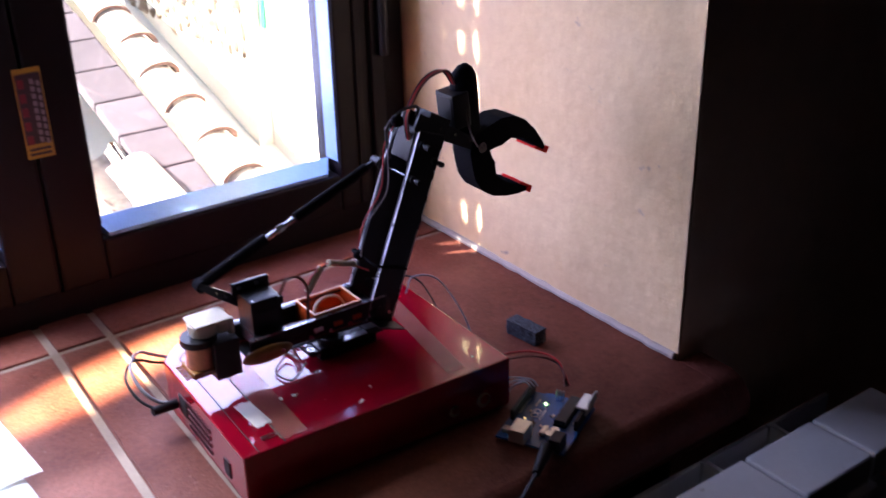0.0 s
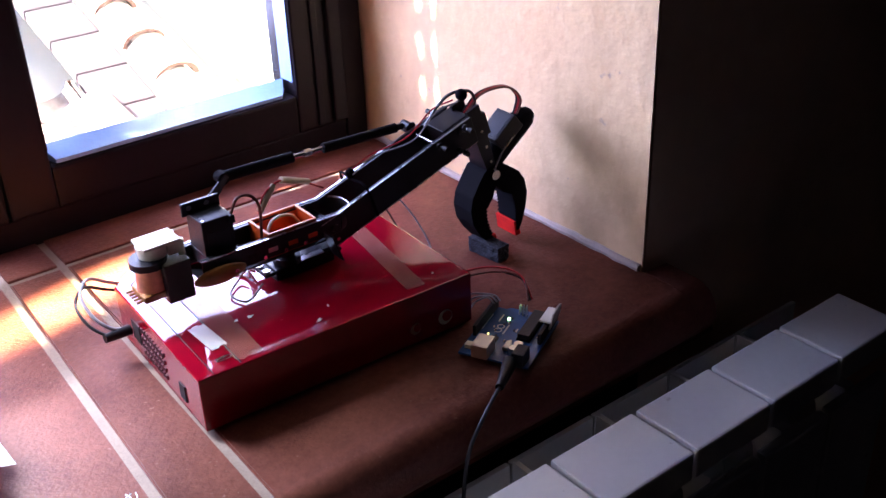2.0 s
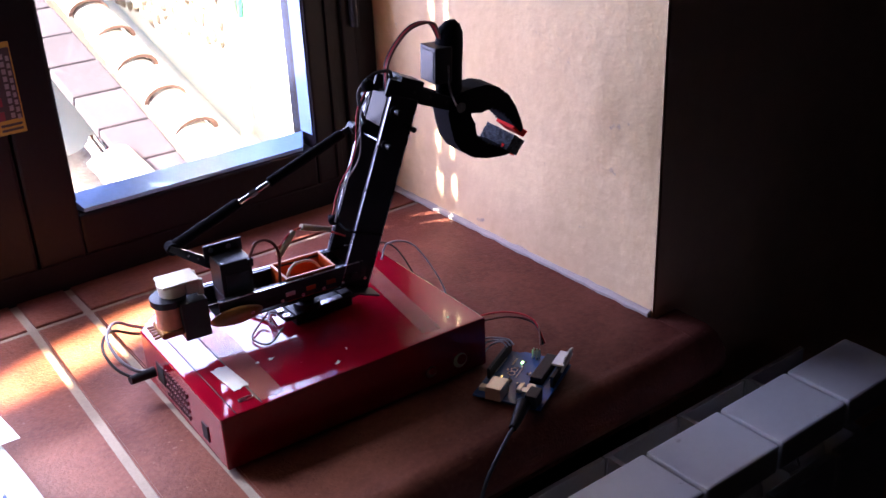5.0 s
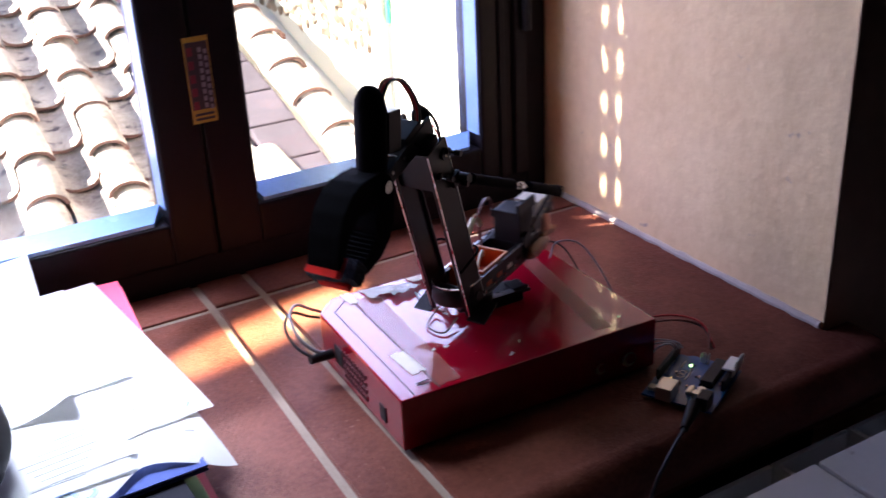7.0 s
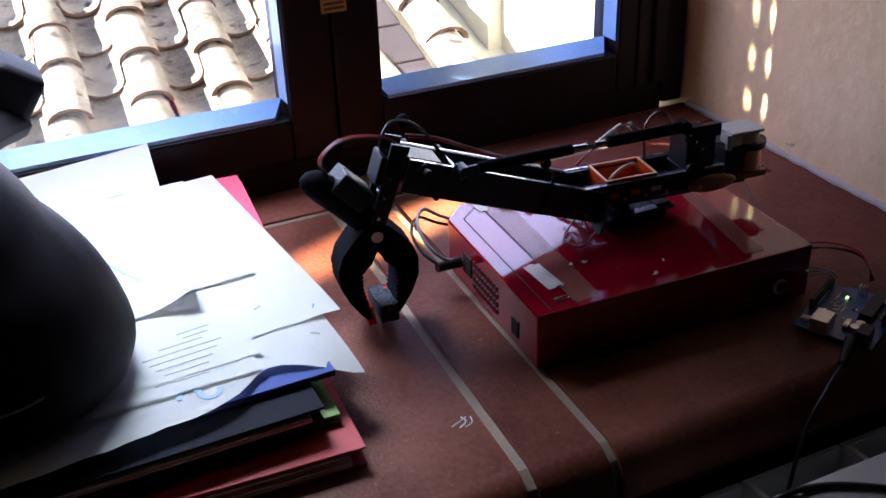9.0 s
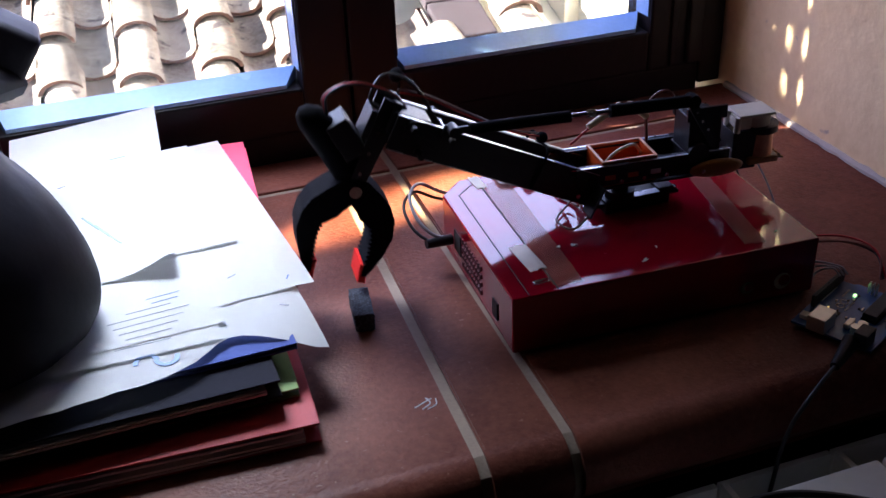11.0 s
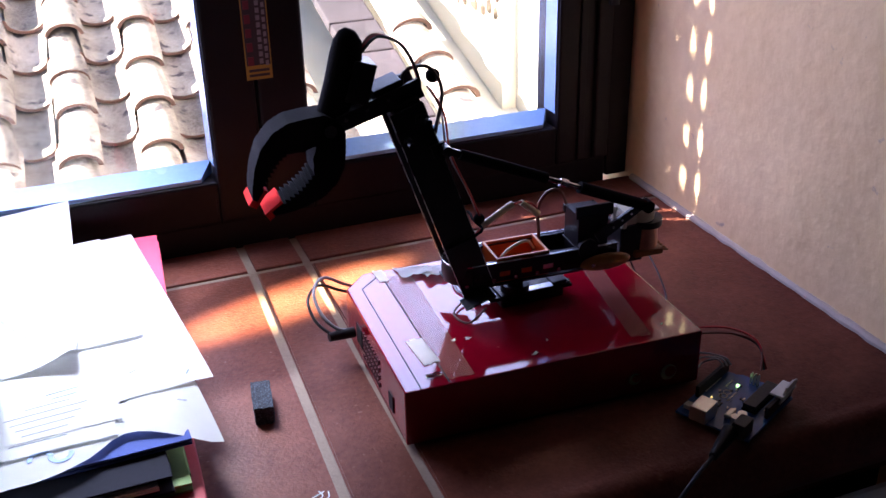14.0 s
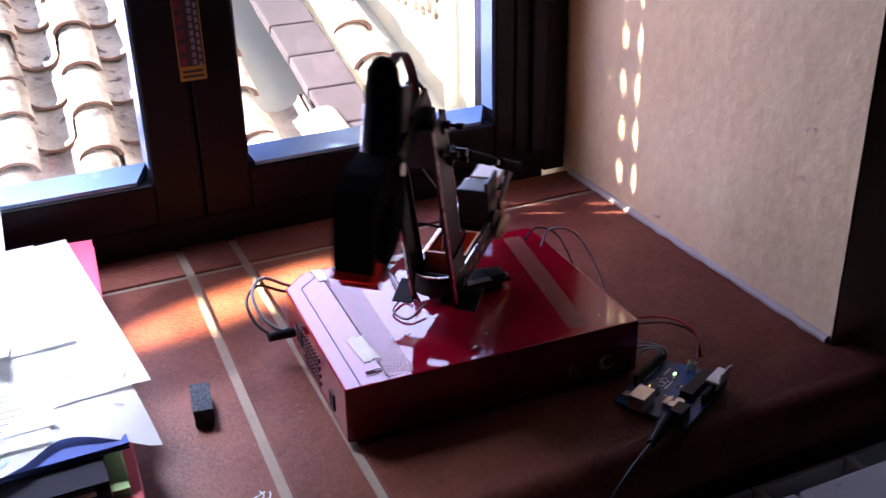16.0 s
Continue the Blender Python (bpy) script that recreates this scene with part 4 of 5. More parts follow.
crumple("paper_scrap", "creased white paper scrap stuck at the lid's back edge", "paper scrap", PAPER, pose(0.291, 0.720, BOX_TOP, 0, 0, 4), 0.026, 0.023, 0.0035, 1.3)
crumple("paper_scrap", "creased white paper scrap stuck at the lid's back edge", "paper scrap", PAPER, pose(0.307, 0.711, BOX_TOP, 0, 0, 6), 0.026, 0.026, 0.0055, 2.7)
crumple("paper_scrap", "creased white paper scrap stuck at the lid's back edge", "paper scrap", MASKING, pose(0.334, 0.722, BOX_TOP, 0, 0, 10), 0.022, 0.018, 0.0060, 4.1)
for cx, cy, cr, turn in ((0.3374, 0.5870, 0.0032, 20), (0.2930, 0.6246, 0.0022, 50), (0.3029, 0.6230, 0.0026, 0), (0.3520, 0.5990, 0.0018, 70), (0.4350, 0.5860, 0.0016, 30)):
    bm = bmesh.new()
    add_prism(bm, [(cr * (0.8 + 0.45 * math.sin(k * 2.3 + cx * 90)) * math.cos(k * math.pi / 4), 0.6 * cr * (0.8 + 0.4 * math.cos(k * 1.7 + cx * 70)) * math.sin(k * math.pi / 4)) for k in range(8)], "z", 0.0002, 0.0005, pose(cx, cy, BOX_TOP, 0, 0, turn))
    tagged(part("pale_fleck", bm, MASKING), "tiny pale fleck on the red lid", "fleck")
wire("paper_clip", "thin wire paper clip lying on the red lid", "paper clip", STEEL, [(0.2590, 0.5905, BOX_TOP + 0.0007), (0.2680, 0.5905, BOX_TOP + 0.0007), (0.2698, 0.5888, BOX_TOP + 0.0007), (0.2680, 0.5870, BOX_TOP + 0.0007), (0.2605, 0.5872, BOX_TOP + 0.0007), (0.2595, 0.5884, BOX_TOP + 0.0007), (0.2605, 0.5893, BOX_TOP + 0.0007), (0.2660, 0.5892, BOX_TOP + 0.0007)], 0.0004, 6)
wire("power_lead", "grey and black lead looped into the console's end", "cable", CABLE_GREY, [(0.2415, 0.6985, 0.024), (0.230, 0.698, 0.028), (0.221, 0.707, 0.038), (0.221, 0.724, 0.048), (0.234, 0.742, 0.048), (0.256, 0.756, 0.030), (0.30, 0.766, 0.004), (0.38, 0.770, 0.0025), (0.46, 0.752, 0.003)], 0.0013)
wire("power_lead", "grey and black lead looped into the console's end", "cable", CABLE, [(0.2415, 0.6960, 0.021), (0.228, 0.695, 0.024), (0.217, 0.705, 0.032), (0.216, 0.724, 0.041), (0.231, 0.746, 0.040), (0.256, 0.760, 0.022), (0.30, 0.772, 0.0022), (0.38, 0.776, 0.0022), (0.455, 0.760, 0.0022)], 0.0012)
tagged(part("lead_plug", cyl((0.2425, 0.6972, 0.0225), (0.2230, 0.6955, 0.0235), 0.0042, 0.0034), BLACK, None, smooth=True), "black moulded plug in the console's end", "plug")
wire("loose_wire", "thin grey wire arching behind the console", "wire", CABLE_GREY, [(0.452, 0.700, 0.0447), (0.462, 0.703, 0.056), (0.480, 0.690, 0.052), (0.484, 0.655, 0.022), (0.466, 0.632, 0.003)], 0.0008, 6)
wire("loose_wire", "thin grey wire arching behind the console", "wire", CABLE, [(0.445, 0.715, 0.0445), (0.458, 0.718, 0.052), (0.472, 0.706, 0.046), (0.474, 0.676, 0.020), (0.467, 0.650, 0.002)], 0.0008, 6)
build_uno()
for k, (mt, dz) in enumerate(((CABLE_RED, 0.003), (CABLE, 0.0), (CABLE_BROWN, 0.0015))):
    wire("signal_wire", "thin coloured wire from the console to the board", "wire", mt, [(0.4585, 0.600 - k * 0.002, 0.018 + dz), (0.475, 0.604 - k * 0.003, 0.018 + dz), (0.496, 0.590 - k * 0.003, 0.021 + dz), (0.503, 0.566 - k * 0.002, 0.022 + dz), (0.497 - k * 0.002, 0.545, 0.015)], 0.0008, 6)
for k in range(3):
    wire("signal_wire", "thin grey wire from the console to the board", "wire", CABLE_GREY, [(0.4585, 0.572 + k * 0.003, 0.010 + k * 0.002), (0.466, 0.574 + k * 0.003, 0.012 + k * 0.002), (0.472 + k * 0.003, 0.568, 0.016), (0.473 + k * 0.003, 0.561, 0.0135)], 0.0007, 6)
tagged(part("usb_plug", cyl((0.4365, 0.5010, 0.0085), (0.413, 0.4855, 0.0065), 0.0055, 0.0030), BLACK, None, smooth=True), "black moulded plug at the board's edge", "plug")
wire("usb_lead", "black cable from the board over the sill's edge", "cable", CABLE, [(0.414, 0.486, 0.0065), (0.398, 0.4775, 0.0045), (0.384, 0.470, 0.001), (0.372, 0.4655, -0.008), (0.366, 0.4640, -0.022), (0.362, 0.4630, -0.045), (0.358, 0.462, -0.09), (0.355, 0.458, -0.20)], 0.0014)
for pts, r in (([(0.300, 0.434, -0.034), (0.318, 0.427, -0.0180), (0.342, 0.424, -0.0178), (0.366, 0.412, -0.0178), (0.387, 0.394, -0.0178), (0.394, 0.378, -0.0200), (0.395, 0.3735, -0.040), (0.393, 0.372, -0.12)], 0.0021), ([(0.306, 0.4345, -0.040), (0.3215, 0.4255, -0.0186), (0.330, 0.412, -0.0186), (0.336, 0.394, -0.0186), (0.339, 0.3775, -0.0205), (0.340, 0.3740, -0.045), (0.340, 0.373, -0.12)], 0.0013)):
    wire("loose_cable", "black cable lying over the top of the radiator", "cable", CABLE, pts, r)
for k, pts in enumerate(([(0.166, 0.5520, 0.0), (0.172, 0.5545, 0.0), (0.178, 0.5570, 0.0)], [(0.170, 0.5490, 0.0), (0.176, 0.5530, 0.0), (0.175, 0.5585, 0.0)], [(0.173, 0.5480, 0.0), (0.179, 0.5505, 0.0), (0.1805, 0.5560, 0.0)])):
    wire("scratch_mark", "thin white scratch on the clay sill tile", "scratch", SILK, [(x, y, 0.00005) for x, y, z in pts], 0.00045, 6)
build_papers()
build_bag()


# ---- the robot arm ----
ARM_BASE = Vector((0.3555, 0.659, BOX_TOP + 0.0004))
SHOULDER = Vector((0.0338, 0.0, 0.0317))      # in the arm's own space, x towards the gripper
REACH, RISE, WRIST, JAW = 0.1443, 0.0050, 0.0569, 0.067
LINK_AT = (0.105, 0.010)                     # rod end on the upper arm: along it, behind it
HORN, HORN_R, ROD = Vector((-0.058, 0.0, 0.052)), 0.038, 0.162

# seconds, turn, lift of the upper arm, tilt of the gripper
ARM = [
    (0, -0.5, 68.6, -28.8), (0.5, -0.5, 50.8, -48.5), (1, -0.8, 34, -64), (1.5, -0.8, 18.8, -71.5), (2, -0.3, 18.2, -72), (2.5, 0.2, 18.3, -71),
    (3, 0, 19, -72), (3.5, -0.8, 33.2, -65), (4.2, -1, 50, -48), (5, -6, 69, -24), (5.5, -30, 72, -21), (6, -78, 72.2, -21),
    (6.5, -116, 72, -18), (7, -151, 71.8, -20), (7.5, -187, 70.9, -22.2), (8, -184, 54.2, -33), (8.5, -184.5, 36, -52.6), (9, -186.2, 19.8, -71),
    (9.5, -186.2, 13.8, -77), (10.1, -186, 12.6, -78), (10.5, -186, 12.6, -78), (11.2, -185, 32, -54), (12, -184.2, 52.2, -32.6), (12.5, -185.8, 69.6, -19.2),
    (13, -186.4, 70.6, -19.7), (13.5, -185.8, 71, -20), (14, -183.2, 71, -18.5), (14.5, -141, 73, -22), (15, -104, 71, -18), (15.5, -98, 71, -17),
    (16, -132, 73, -22),
]
# seconds, and how far below the bracket the inner jaw, the outer jaw and the head point
CLAMP = [(0.0, 12, -11, -125), (1.0, 13, -8, -118), (1.5, 14, -6, -114), (2.0, 14, -1, -111), (2.5, 14, 4, -110), (3.5, 15, 6, -110), (5.5, 18, 10, -112), (7.5, 27, 19, -117), (8.0, 28, 20, -118), (9.0, 24, 16, -118), (9.5, 21, 13, -118),
         (10.1, 21, 12, -118), (10.5, 22, 2, -124), (11.2, 24, -2, -128), (12.0, 28, 9, -134), (13.5, 29, 11, -136), (14.0, 29, 24, -126), (16.0, 29, 25, -124)]


def clamp(t):
    """The three angles of the clamp at t."""
    for a, b in zip(CLAMP, CLAMP[1:]):
        if t <= b[0]:
            f = (t - a[0]) / (b[0] - a[0])
            return [p + (q - p) * f for p, q in zip(a[1:], b[1:])]
    return CLAMP[-1][1:]


def on_wrist(angle):
    """A pose at the clamp's pivot, turned below the bracket by an angle."""
    return Matrix.Translation((WRIST, 0, 0)) @ Matrix.Rotation(radians(angle), 4, "Y")


def arm_frame(lift):
    """The upper arm's pose in the arm's space."""
    return Matrix.Translation(SHOULDER) @ Matrix.Rotation(-radians(lift), 4, "Y")


def gripper_frame(lift, tilt):
    a = radians(lift)
    e = SHOULDER + Vector((REACH * math.cos(a) - RISE * math.sin(a), 0, REACH * math.sin(a) + RISE * math.cos(a)))
    return Matrix.Translation(e + Vector((0, -0.005, 0))) @ Matrix.Rotation(-radians(tilt), 4, "Y")


def rod_frames(lift):
    """Poses of the servo horn and of the push rod, which joins the horn's end to the upper arm."""
    f = arm_frame(lift) @ Vector((LINK_AT[0], 0, LINK_AT[1]))
    d = Vector((f.x - HORN.x, 0, f.z - HORN.z))
    L = d.length
    c = max(-1, min(1, (HORN_R ** 2 + L ** 2 - ROD ** 2) / (2 * HORN_R * L)))
    ang = math.atan2(d.z, d.x) + math.acos(c)
    r = HORN + Vector((HORN_R * math.cos(ang), 0, HORN_R * math.sin(ang)))
    horn = Matrix.Translation(HORN) @ Matrix.Rotation(-ang, 4, "Y")
    rod = Matrix.Translation(r) @ Matrix.Rotation(-math.atan2(f.z - r.z, f.x - r.x), 4, "Y")
    return horn, rod


def add_channel(bm, x0, x1, y, h, flange, thick, side):
    """A U-shaped channel plate along x at lateral y, flanges to one side."""
    add_box(bm, ((x0 + x1) / 2, y, 0), (x1 - x0, thick, h), 0.0003, seg=1)
    for s in (1, -1):
        add_box(bm, ((x0 + x1) / 2, y + side * flange / 2, s * (h / 2 - thick / 2)), (x1 - x0 - 0.001, flange, thick))
    return bm


def jaw_outline(s):
    """Side view of a jaw in the gripper's plane, x along the jaws; s: +1 outer, -1 inner. Outer edge out, toothed edge back."""
    outer = [(-0.008, 0.000), (-0.005, 0.009), (0.004, 0.0165), (0.014, 0.0235), (0.025, 0.0265), (0.038, 0.0250), (0.050, 0.0190), (0.061, 0.0110), (0.0665, 0.0055)]
    ribbed = []
    for (xa, za), (xb, zb) in zip(outer, outer[1:]):
        for k in range(3):
            f = k / 3
            ribbed += [(xa + (xb - xa) * f, za + (zb - za) * f), (xa + (xb - xa) * (f + 0.17), za + (zb - za) * (f + 0.17) + 0.0004)]
    outer = ribbed + outer[-1:]
    inner = [(0.0655, 0.0015), (0.058, 0.0045)]
    for i in range(9):
        x = 0.055 - i * 0.0032
        z = 0.0050 + 0.0050 * math.sin(math.pi * min(1, (0.058 - x) / 0.045)) 
        inner += [(x, z + 0.0016), (x - 0.0016, z - 0.0008)]
    inner += [(0.0245, 0.0062), (0.0215, 0.0030), (0.016, 0.0010), (0.004, -0.006)]
    return [(x, s * z) for x, z in outer + inner]


def build_arm():
    base = tagged(empty("turntable_base", Matrix.Translation((ARM_BASE.x, ARM_BASE.y, BOX_TOP + 0.0002))), "low black turntable base with steel screws on the red lid", "turntable")
    bm = box((0.011, 0.003, 0.0048), (0.050, 0.022, 0.0092), 0.0012)
    add_box(bm, (0.011, 0.003, 0.0066), (0.066, 0.019, 0.0026), 0.0008)
    add_box(bm, (0.034, 0.001, 0.0100), (0.012, 0.014, 0.0030), 0.0008)
    part("housing", bm, BLACK, base)
    part("name_plate", box((0.018, -0.0045, 0.0097), (0.020, 0.006, 0.0005)), ALU, base, "bright metal plate")
    part("bearing", cyl((0, 0, 0.0093), (0, 0, 0.0150), 0.0105), BLACK_METAL, base, smooth=True)
    for x, y in ((0.041, 0.008), (0.041, -0.002), (-0.019, 0.008), (-0.019, -0.002)):
        part("screw", cyl((x, y, 0.0078), (x, y, 0.0092), 0.0028, seg=12), STEEL, base, "steel screw", smooth=True)
        part("screw_hole", cyl((x, y, 0.0090), (x, y, 0.0094), 0.0013, seg=8), DARK_HOLE, base)
    for k in range(5):
        part("lead_wire", tube([(-0.021 - 0.001 * k, 0.012 - 0.002 * k, 0.008), (-0.024 - 0.0015 * k, 0.016 - 0.0035 * k, 0.007 + 0.001 * k), (-0.028, 0.018 - 0.005 * k, 0.0025), (-0.034 + 0.002 * k, 0.030 - 0.004 * k, 0.0012), (-0.030, 0.052 - 0.004 * k, 0.0012)], 0.0007, 6), (CABLE_GREY, SILK, CABLE_BROWN, SILK, CABLE_RED)[k], base, "thin wire on the lid", smooth=True)
    part("coil_wire", tube([(-0.028, -0.012, 0.006), (-0.045, -0.020, 0.002), (-0.050, -0.004, 0.002), (-0.036, 0.010, 0.003), (-0.028, 0.012, 0.008)], 0.0008), CABLE_BROWN, base, "brown wire", smooth=True)

    arm = tagged(empty("robot_arm", Matrix.Translation(ARM_BASE)), "small black robot arm with metal channels, orange tray and red-tipped gripper", "robot arm")
    # lower chassis: two slotted metal channels with a rounded front end
    for s in (1, -1):
        bm = bmesh.new()
        add_channel(bm, -0.082, 0.030, 0, 0.0150, 0.004, 0.0011, -s)
        pl = part("chassis_channel", bm, BLACK_METAL, arm, "dark slotted metal channel")
        pl.matrix_basis = pose(0, s * 0.0165, 0.0490)
        part("bright_edge", box((-0.026, s * 0.0003, 0.0077), (0.112, 0.0016, 0.0005)), ALU, pl, "bare aluminium edge")
        for k in range(5):
            part("slot", box((0.022 - k * 0.0165, s * 0.00065, -0.0015), (0.0075, 0.0006, 0.0034)), ORANGE if k in (1, 2) else (ALU if k % 2 else DARK_HOLE), pl)
        for k in range(4):
            part("screw", cyl((0.0145 - k * 0.0165, s * 0.0003, -0.0045), (0.0145 - k * 0.0165, s * 0.0026, -0.0045), 0.0016, seg=10), STEEL, pl, "steel screw", smooth=True)
    ring = [(0.030 + 0.0150 * math.sin(a), -0.0165 * math.cos(a)) for a in [math.pi * k / 10 for k in range(11)]]
    bm = bmesh.new()
    add_tube(bm, [(x, y, 0.0490) for x, y in ring], 0.0012, 8, squash=6.0, side=(0, 0, 1))
    part("chassis_nose", bm, BLACK_METAL, arm, "rounded front of the chassis", smooth=True)
    part("bright_edge", tube([(x, y, 0.0565) for x, y in ring], 0.0007, 6, 2), ALU, arm, "bare aluminium edge", smooth=True)
    part("floor_plate", box((-0.028, 0, 0.0385), (0.106, 0.032, 0.0012)), BLACK_METAL, arm)
    part("pivot_post", cyl((-0.009, 0, 0.0290), (-0.009, 0, 0.0385), 0.006), BLACK_METAL, arm, smooth=True)
    # orange open tray with a paler rim
    bm = bmesh.new()
    for c, sz in (((-0.009, 0.0142, 0.049), (0.040, 0.0016, 0.018)), ((-0.009, -0.0142, 0.049), (0.040, 0.0016, 0.018)), ((0.0102, 0, 0.049), (0.0016, 0.0268, 0.018)), ((-0.0282, 0, 0.049), (0.0016, 0.0268, 0.018)), ((-0.009, 0, 0.041), (0.0368, 0.0268, 0.0016))):
        add_box(bm, c, sz)
    tray = part("tray", bm, ORANGE, arm, "open orange plastic tray")
    bm = bmesh.new()
    for c, sz in (((-0.009, 0.0142, 0.0584), (0.040, 0.0017, 0.0008)), ((-0.009, -0.0142, 0.0584), (0.040, 0.0017, 0.0008)), ((0.0102, 0, 0.0584), (0.0017, 0.0266, 0.0008)), ((-0.0282, 0, 0.0584), (0.0017, 0.0266, 0.0008))):
        add_box(bm, c, sz)
    part("rim", bm, ORANGE_RIM, tray, "pale orange rim")
    part("tray_wire", tube([(-0.026, -0.006, 0.052), (-0.019, -0.002, 0.0600), (-0.008, 0.002, 0.0605), (0.002, 0.005, 0.0560), (0.008, 0.006, 0.0480)], 0.0012), HEATSHRINK, tray, "pale sleeve lying in the tray", smooth=True)
    part("tray_screw", cyl((-0.004, 0.002, 0.0418), (-0.004, 0.002, 0.0455), 0.0026), STEEL, tray, smooth=True)
    # tall servo with its ears and the lever
    bm = box((-0.063, 0.003, 0.0630), (0.0235, 0.0240, 0.036), 0.0008)
    add_box(bm, (-0.063, 0.003, 0.0545), (0.0245, 0.0300, 0.0025), 0.0005)
    servo = part("lift_servo", bm, BLACK, arm, "black servo standing in the chassis")
    part("gear_cap", cyl((-0.058, 0.015, 0.056), (-0.058, 0.0185, 0.056), 0.0075), BLACK_METAL, servo, smooth=True)
    part("cable_strain", box((-0.0525, -0.0095, 0.078), (0.004, 0.004, 0.006), 0.0008), BLACK, servo)
    part("ear", box((-0.0640, 0.0135, 0.0835), (0.0290, 0.0026, 0.0095), 0.0006), BLACK_METAL, servo, "black mounting ear")
    for x in (-0.0735, -0.0600):
        part("screw", cyl((x, 0.0120, 0.0848), (x, 0.0112, 0.0848), 0.0021, seg=12), STEEL, servo, "steel screw", smooth=True)
    part("end_cap", box((-0.063, 0.003, 0.0800), (0.0225, 0.0230, 0.0022), 0.0009), BLACK, servo, "glossy end cap")
    for x, y in ((-0.0725, -0.0068), (-0.0535, 0.0128), (-0.0725, 0.0115)):
        part("case_screw", cyl((x, y, 0.0808), (x, y, 0.0815), 0.0010, seg=8), STEEL, servo)
    part("servo_sticker", box((-0.063, -0.00915, 0.0640), (0.0170, 0.0003, 0.0150)), BLACK_METAL, servo, "dark sticker on the servo")
    # counterweight end: block, cream cap, amber motor
    part("rear_block", box((-0.0985, -0.004, 0.0480), (0.0190, 0.0235, 0.0290), 0.0008), BLACK, arm, "black block at the tail")
    part("motor_cap", box((-0.1040, 0.001, 0.0750), (0.0270, 0.0210, 0.0022), 0.0006), CREAM, arm, "cream plastic motor cap")
    bm = cyl((-0.1080, 0.001, 0.0655), (-0.1080, 0.001, 0.0740), 0.0098, 0.0110, 20)
    add_box(bm, (-0.0955, 0.001, 0.0690), (0.0100, 0.0180, 0.0080), 0.001)
    for y in (-0.0065, 0.0085):
        add_cyl(bm, (-0.0905, y, 0.0630), (-0.0905, y, 0.0745), 0.0024, seg=10)
    part("gear_housing", bm, CREAM, arm, "cream plastic gear housing", smooth=True)
    part("motor_belt", cyl((-0.1125, 0.0, 0.0600), (-0.1125, 0.0, 0.0650), 0.0130), BLACK, arm, smooth=True)
    part("motor_winding", cyl((-0.1125, 0.0, 0.0420), (-0.1125, 0.0, 0.0595), 0.0108, 0.0098, 20), COPPER, arm, "pinkish motor body", smooth=True)
    part("motor_base", box((-0.1120, 0.0, 0.0400), (0.0230, 0.0230, 0.0050), 0.0012), BROWN_RESIN, arm, "brown motor base")
    bm = bmesh.new()
    for k in range(5):
        add_cyl(bm, (-0.120 - 0.001 * k, -0.008 + 0.004 * k, 0.040), (-0.1285, -0.009 + 0.0045 * k, 0.0395), 0.0011, seg=6)
    part("terminals", bm, BROWN_RESIN, arm, "motor terminals")
    for s in (1, -1):
        bm = bmesh.new()
        add_ball(bm, (-0.071, s * 0.0205, 0.0450), (0.0200, 0.0035, 0.0066))
        part("side_motor", bm, BROWN_RESIN, arm, "amber moulded motor housing", smooth=True)
        part("side_motor_eye", cyl((-0.060, s * 0.0215, 0.0450), (-0.060, s * 0.0238, 0.0450), 0.0016), STEEL, arm, smooth=True)
    # wires on the chassis
    part("servo_wire", tube([(-0.0525, -0.0098, 0.0815), (-0.047, -0.0110, 0.0920), (-0.037, -0.0110, 0.0910), (-0.031, -0.0110, 0.0800), (-0.0315, -0.0100, 0.0600), (-0.032, -0.0090, 0.0430)], 0.0012, 6), CABLE_BROWN, arm, "brown servo wire", smooth=True)
    part("servo_wire", tube([(-0.0315, -0.0100, 0.0740), (-0.026, -0.0080, 0.0850), (-0.012, -0.0040, 0.0905), (0.006, 0.0, 0.0850), (0.030, 0.004, 0.0700)], 0.0008, 6), CABLE_RED, arm, "thin red and black wire", smooth=True)
    for a, b in (((-0.0305, -0.0100, 0.0765), (-0.0150, -0.0050, 0.0900)), ((-0.0080, -0.0030, 0.0908), (0.0170, 0.0020, 0.0800))):
        part("wire_sleeve", cyl(a, b, 0.0026, 0.0022, 10), HEATSHRINK, arm, "cream wire sleeve", smooth=True)

    # the chassis parts above are drawn round their own origin and sit low over the turntable
    for ob in arm.children:
        ob.matrix_basis = Matrix.Translation((0.009, 0, -0.0145)) @ ob.matrix_basis

    # upper arm: two channels, bright edges, spacers
    up = part("upper_arm", cyl((0, -0.0185, 0), (0, 0.0185, 0), 0.0032), BLACK_METAL, arm, "black double-channel upper arm", smooth=True)
    for s in (1, -1):
        bm = bmesh.new()
        add_channel(bm, -0.010, 0.1400, s * 0.0160, 0.0230, 0.0030, 0.0012, -s)
        side = part("side_channel", bm, BLACK_METAL, up)
        side.matrix_basis = Matrix.Translation((0, 0, -0.0030))
        part("bright_edge", box((0.065, s * 0.0163, 0.0117), (0.148, 0.0016, 0.0005)), ALU, side, "bare aluminium edge")
        part("bright_edge", box((0.065, s * 0.0163, -0.0117), (0.148, 0.0014, 0.0004)), ALU, side, "bare aluminium edge")
        part("foot_flange", box((-0.0095, s * 0.0230, -0.0070), (0.0014, 0.0150, 0.0230), 0.0005), BLACK_METAL, up, "bent metal foot plate")
        part("foot_hole", cyl((-0.001, s * 0.0164, -0.0100), (-0.001, s * 0.0172, -0.0100), 0.0016, seg=10), STEEL, up, smooth=True)
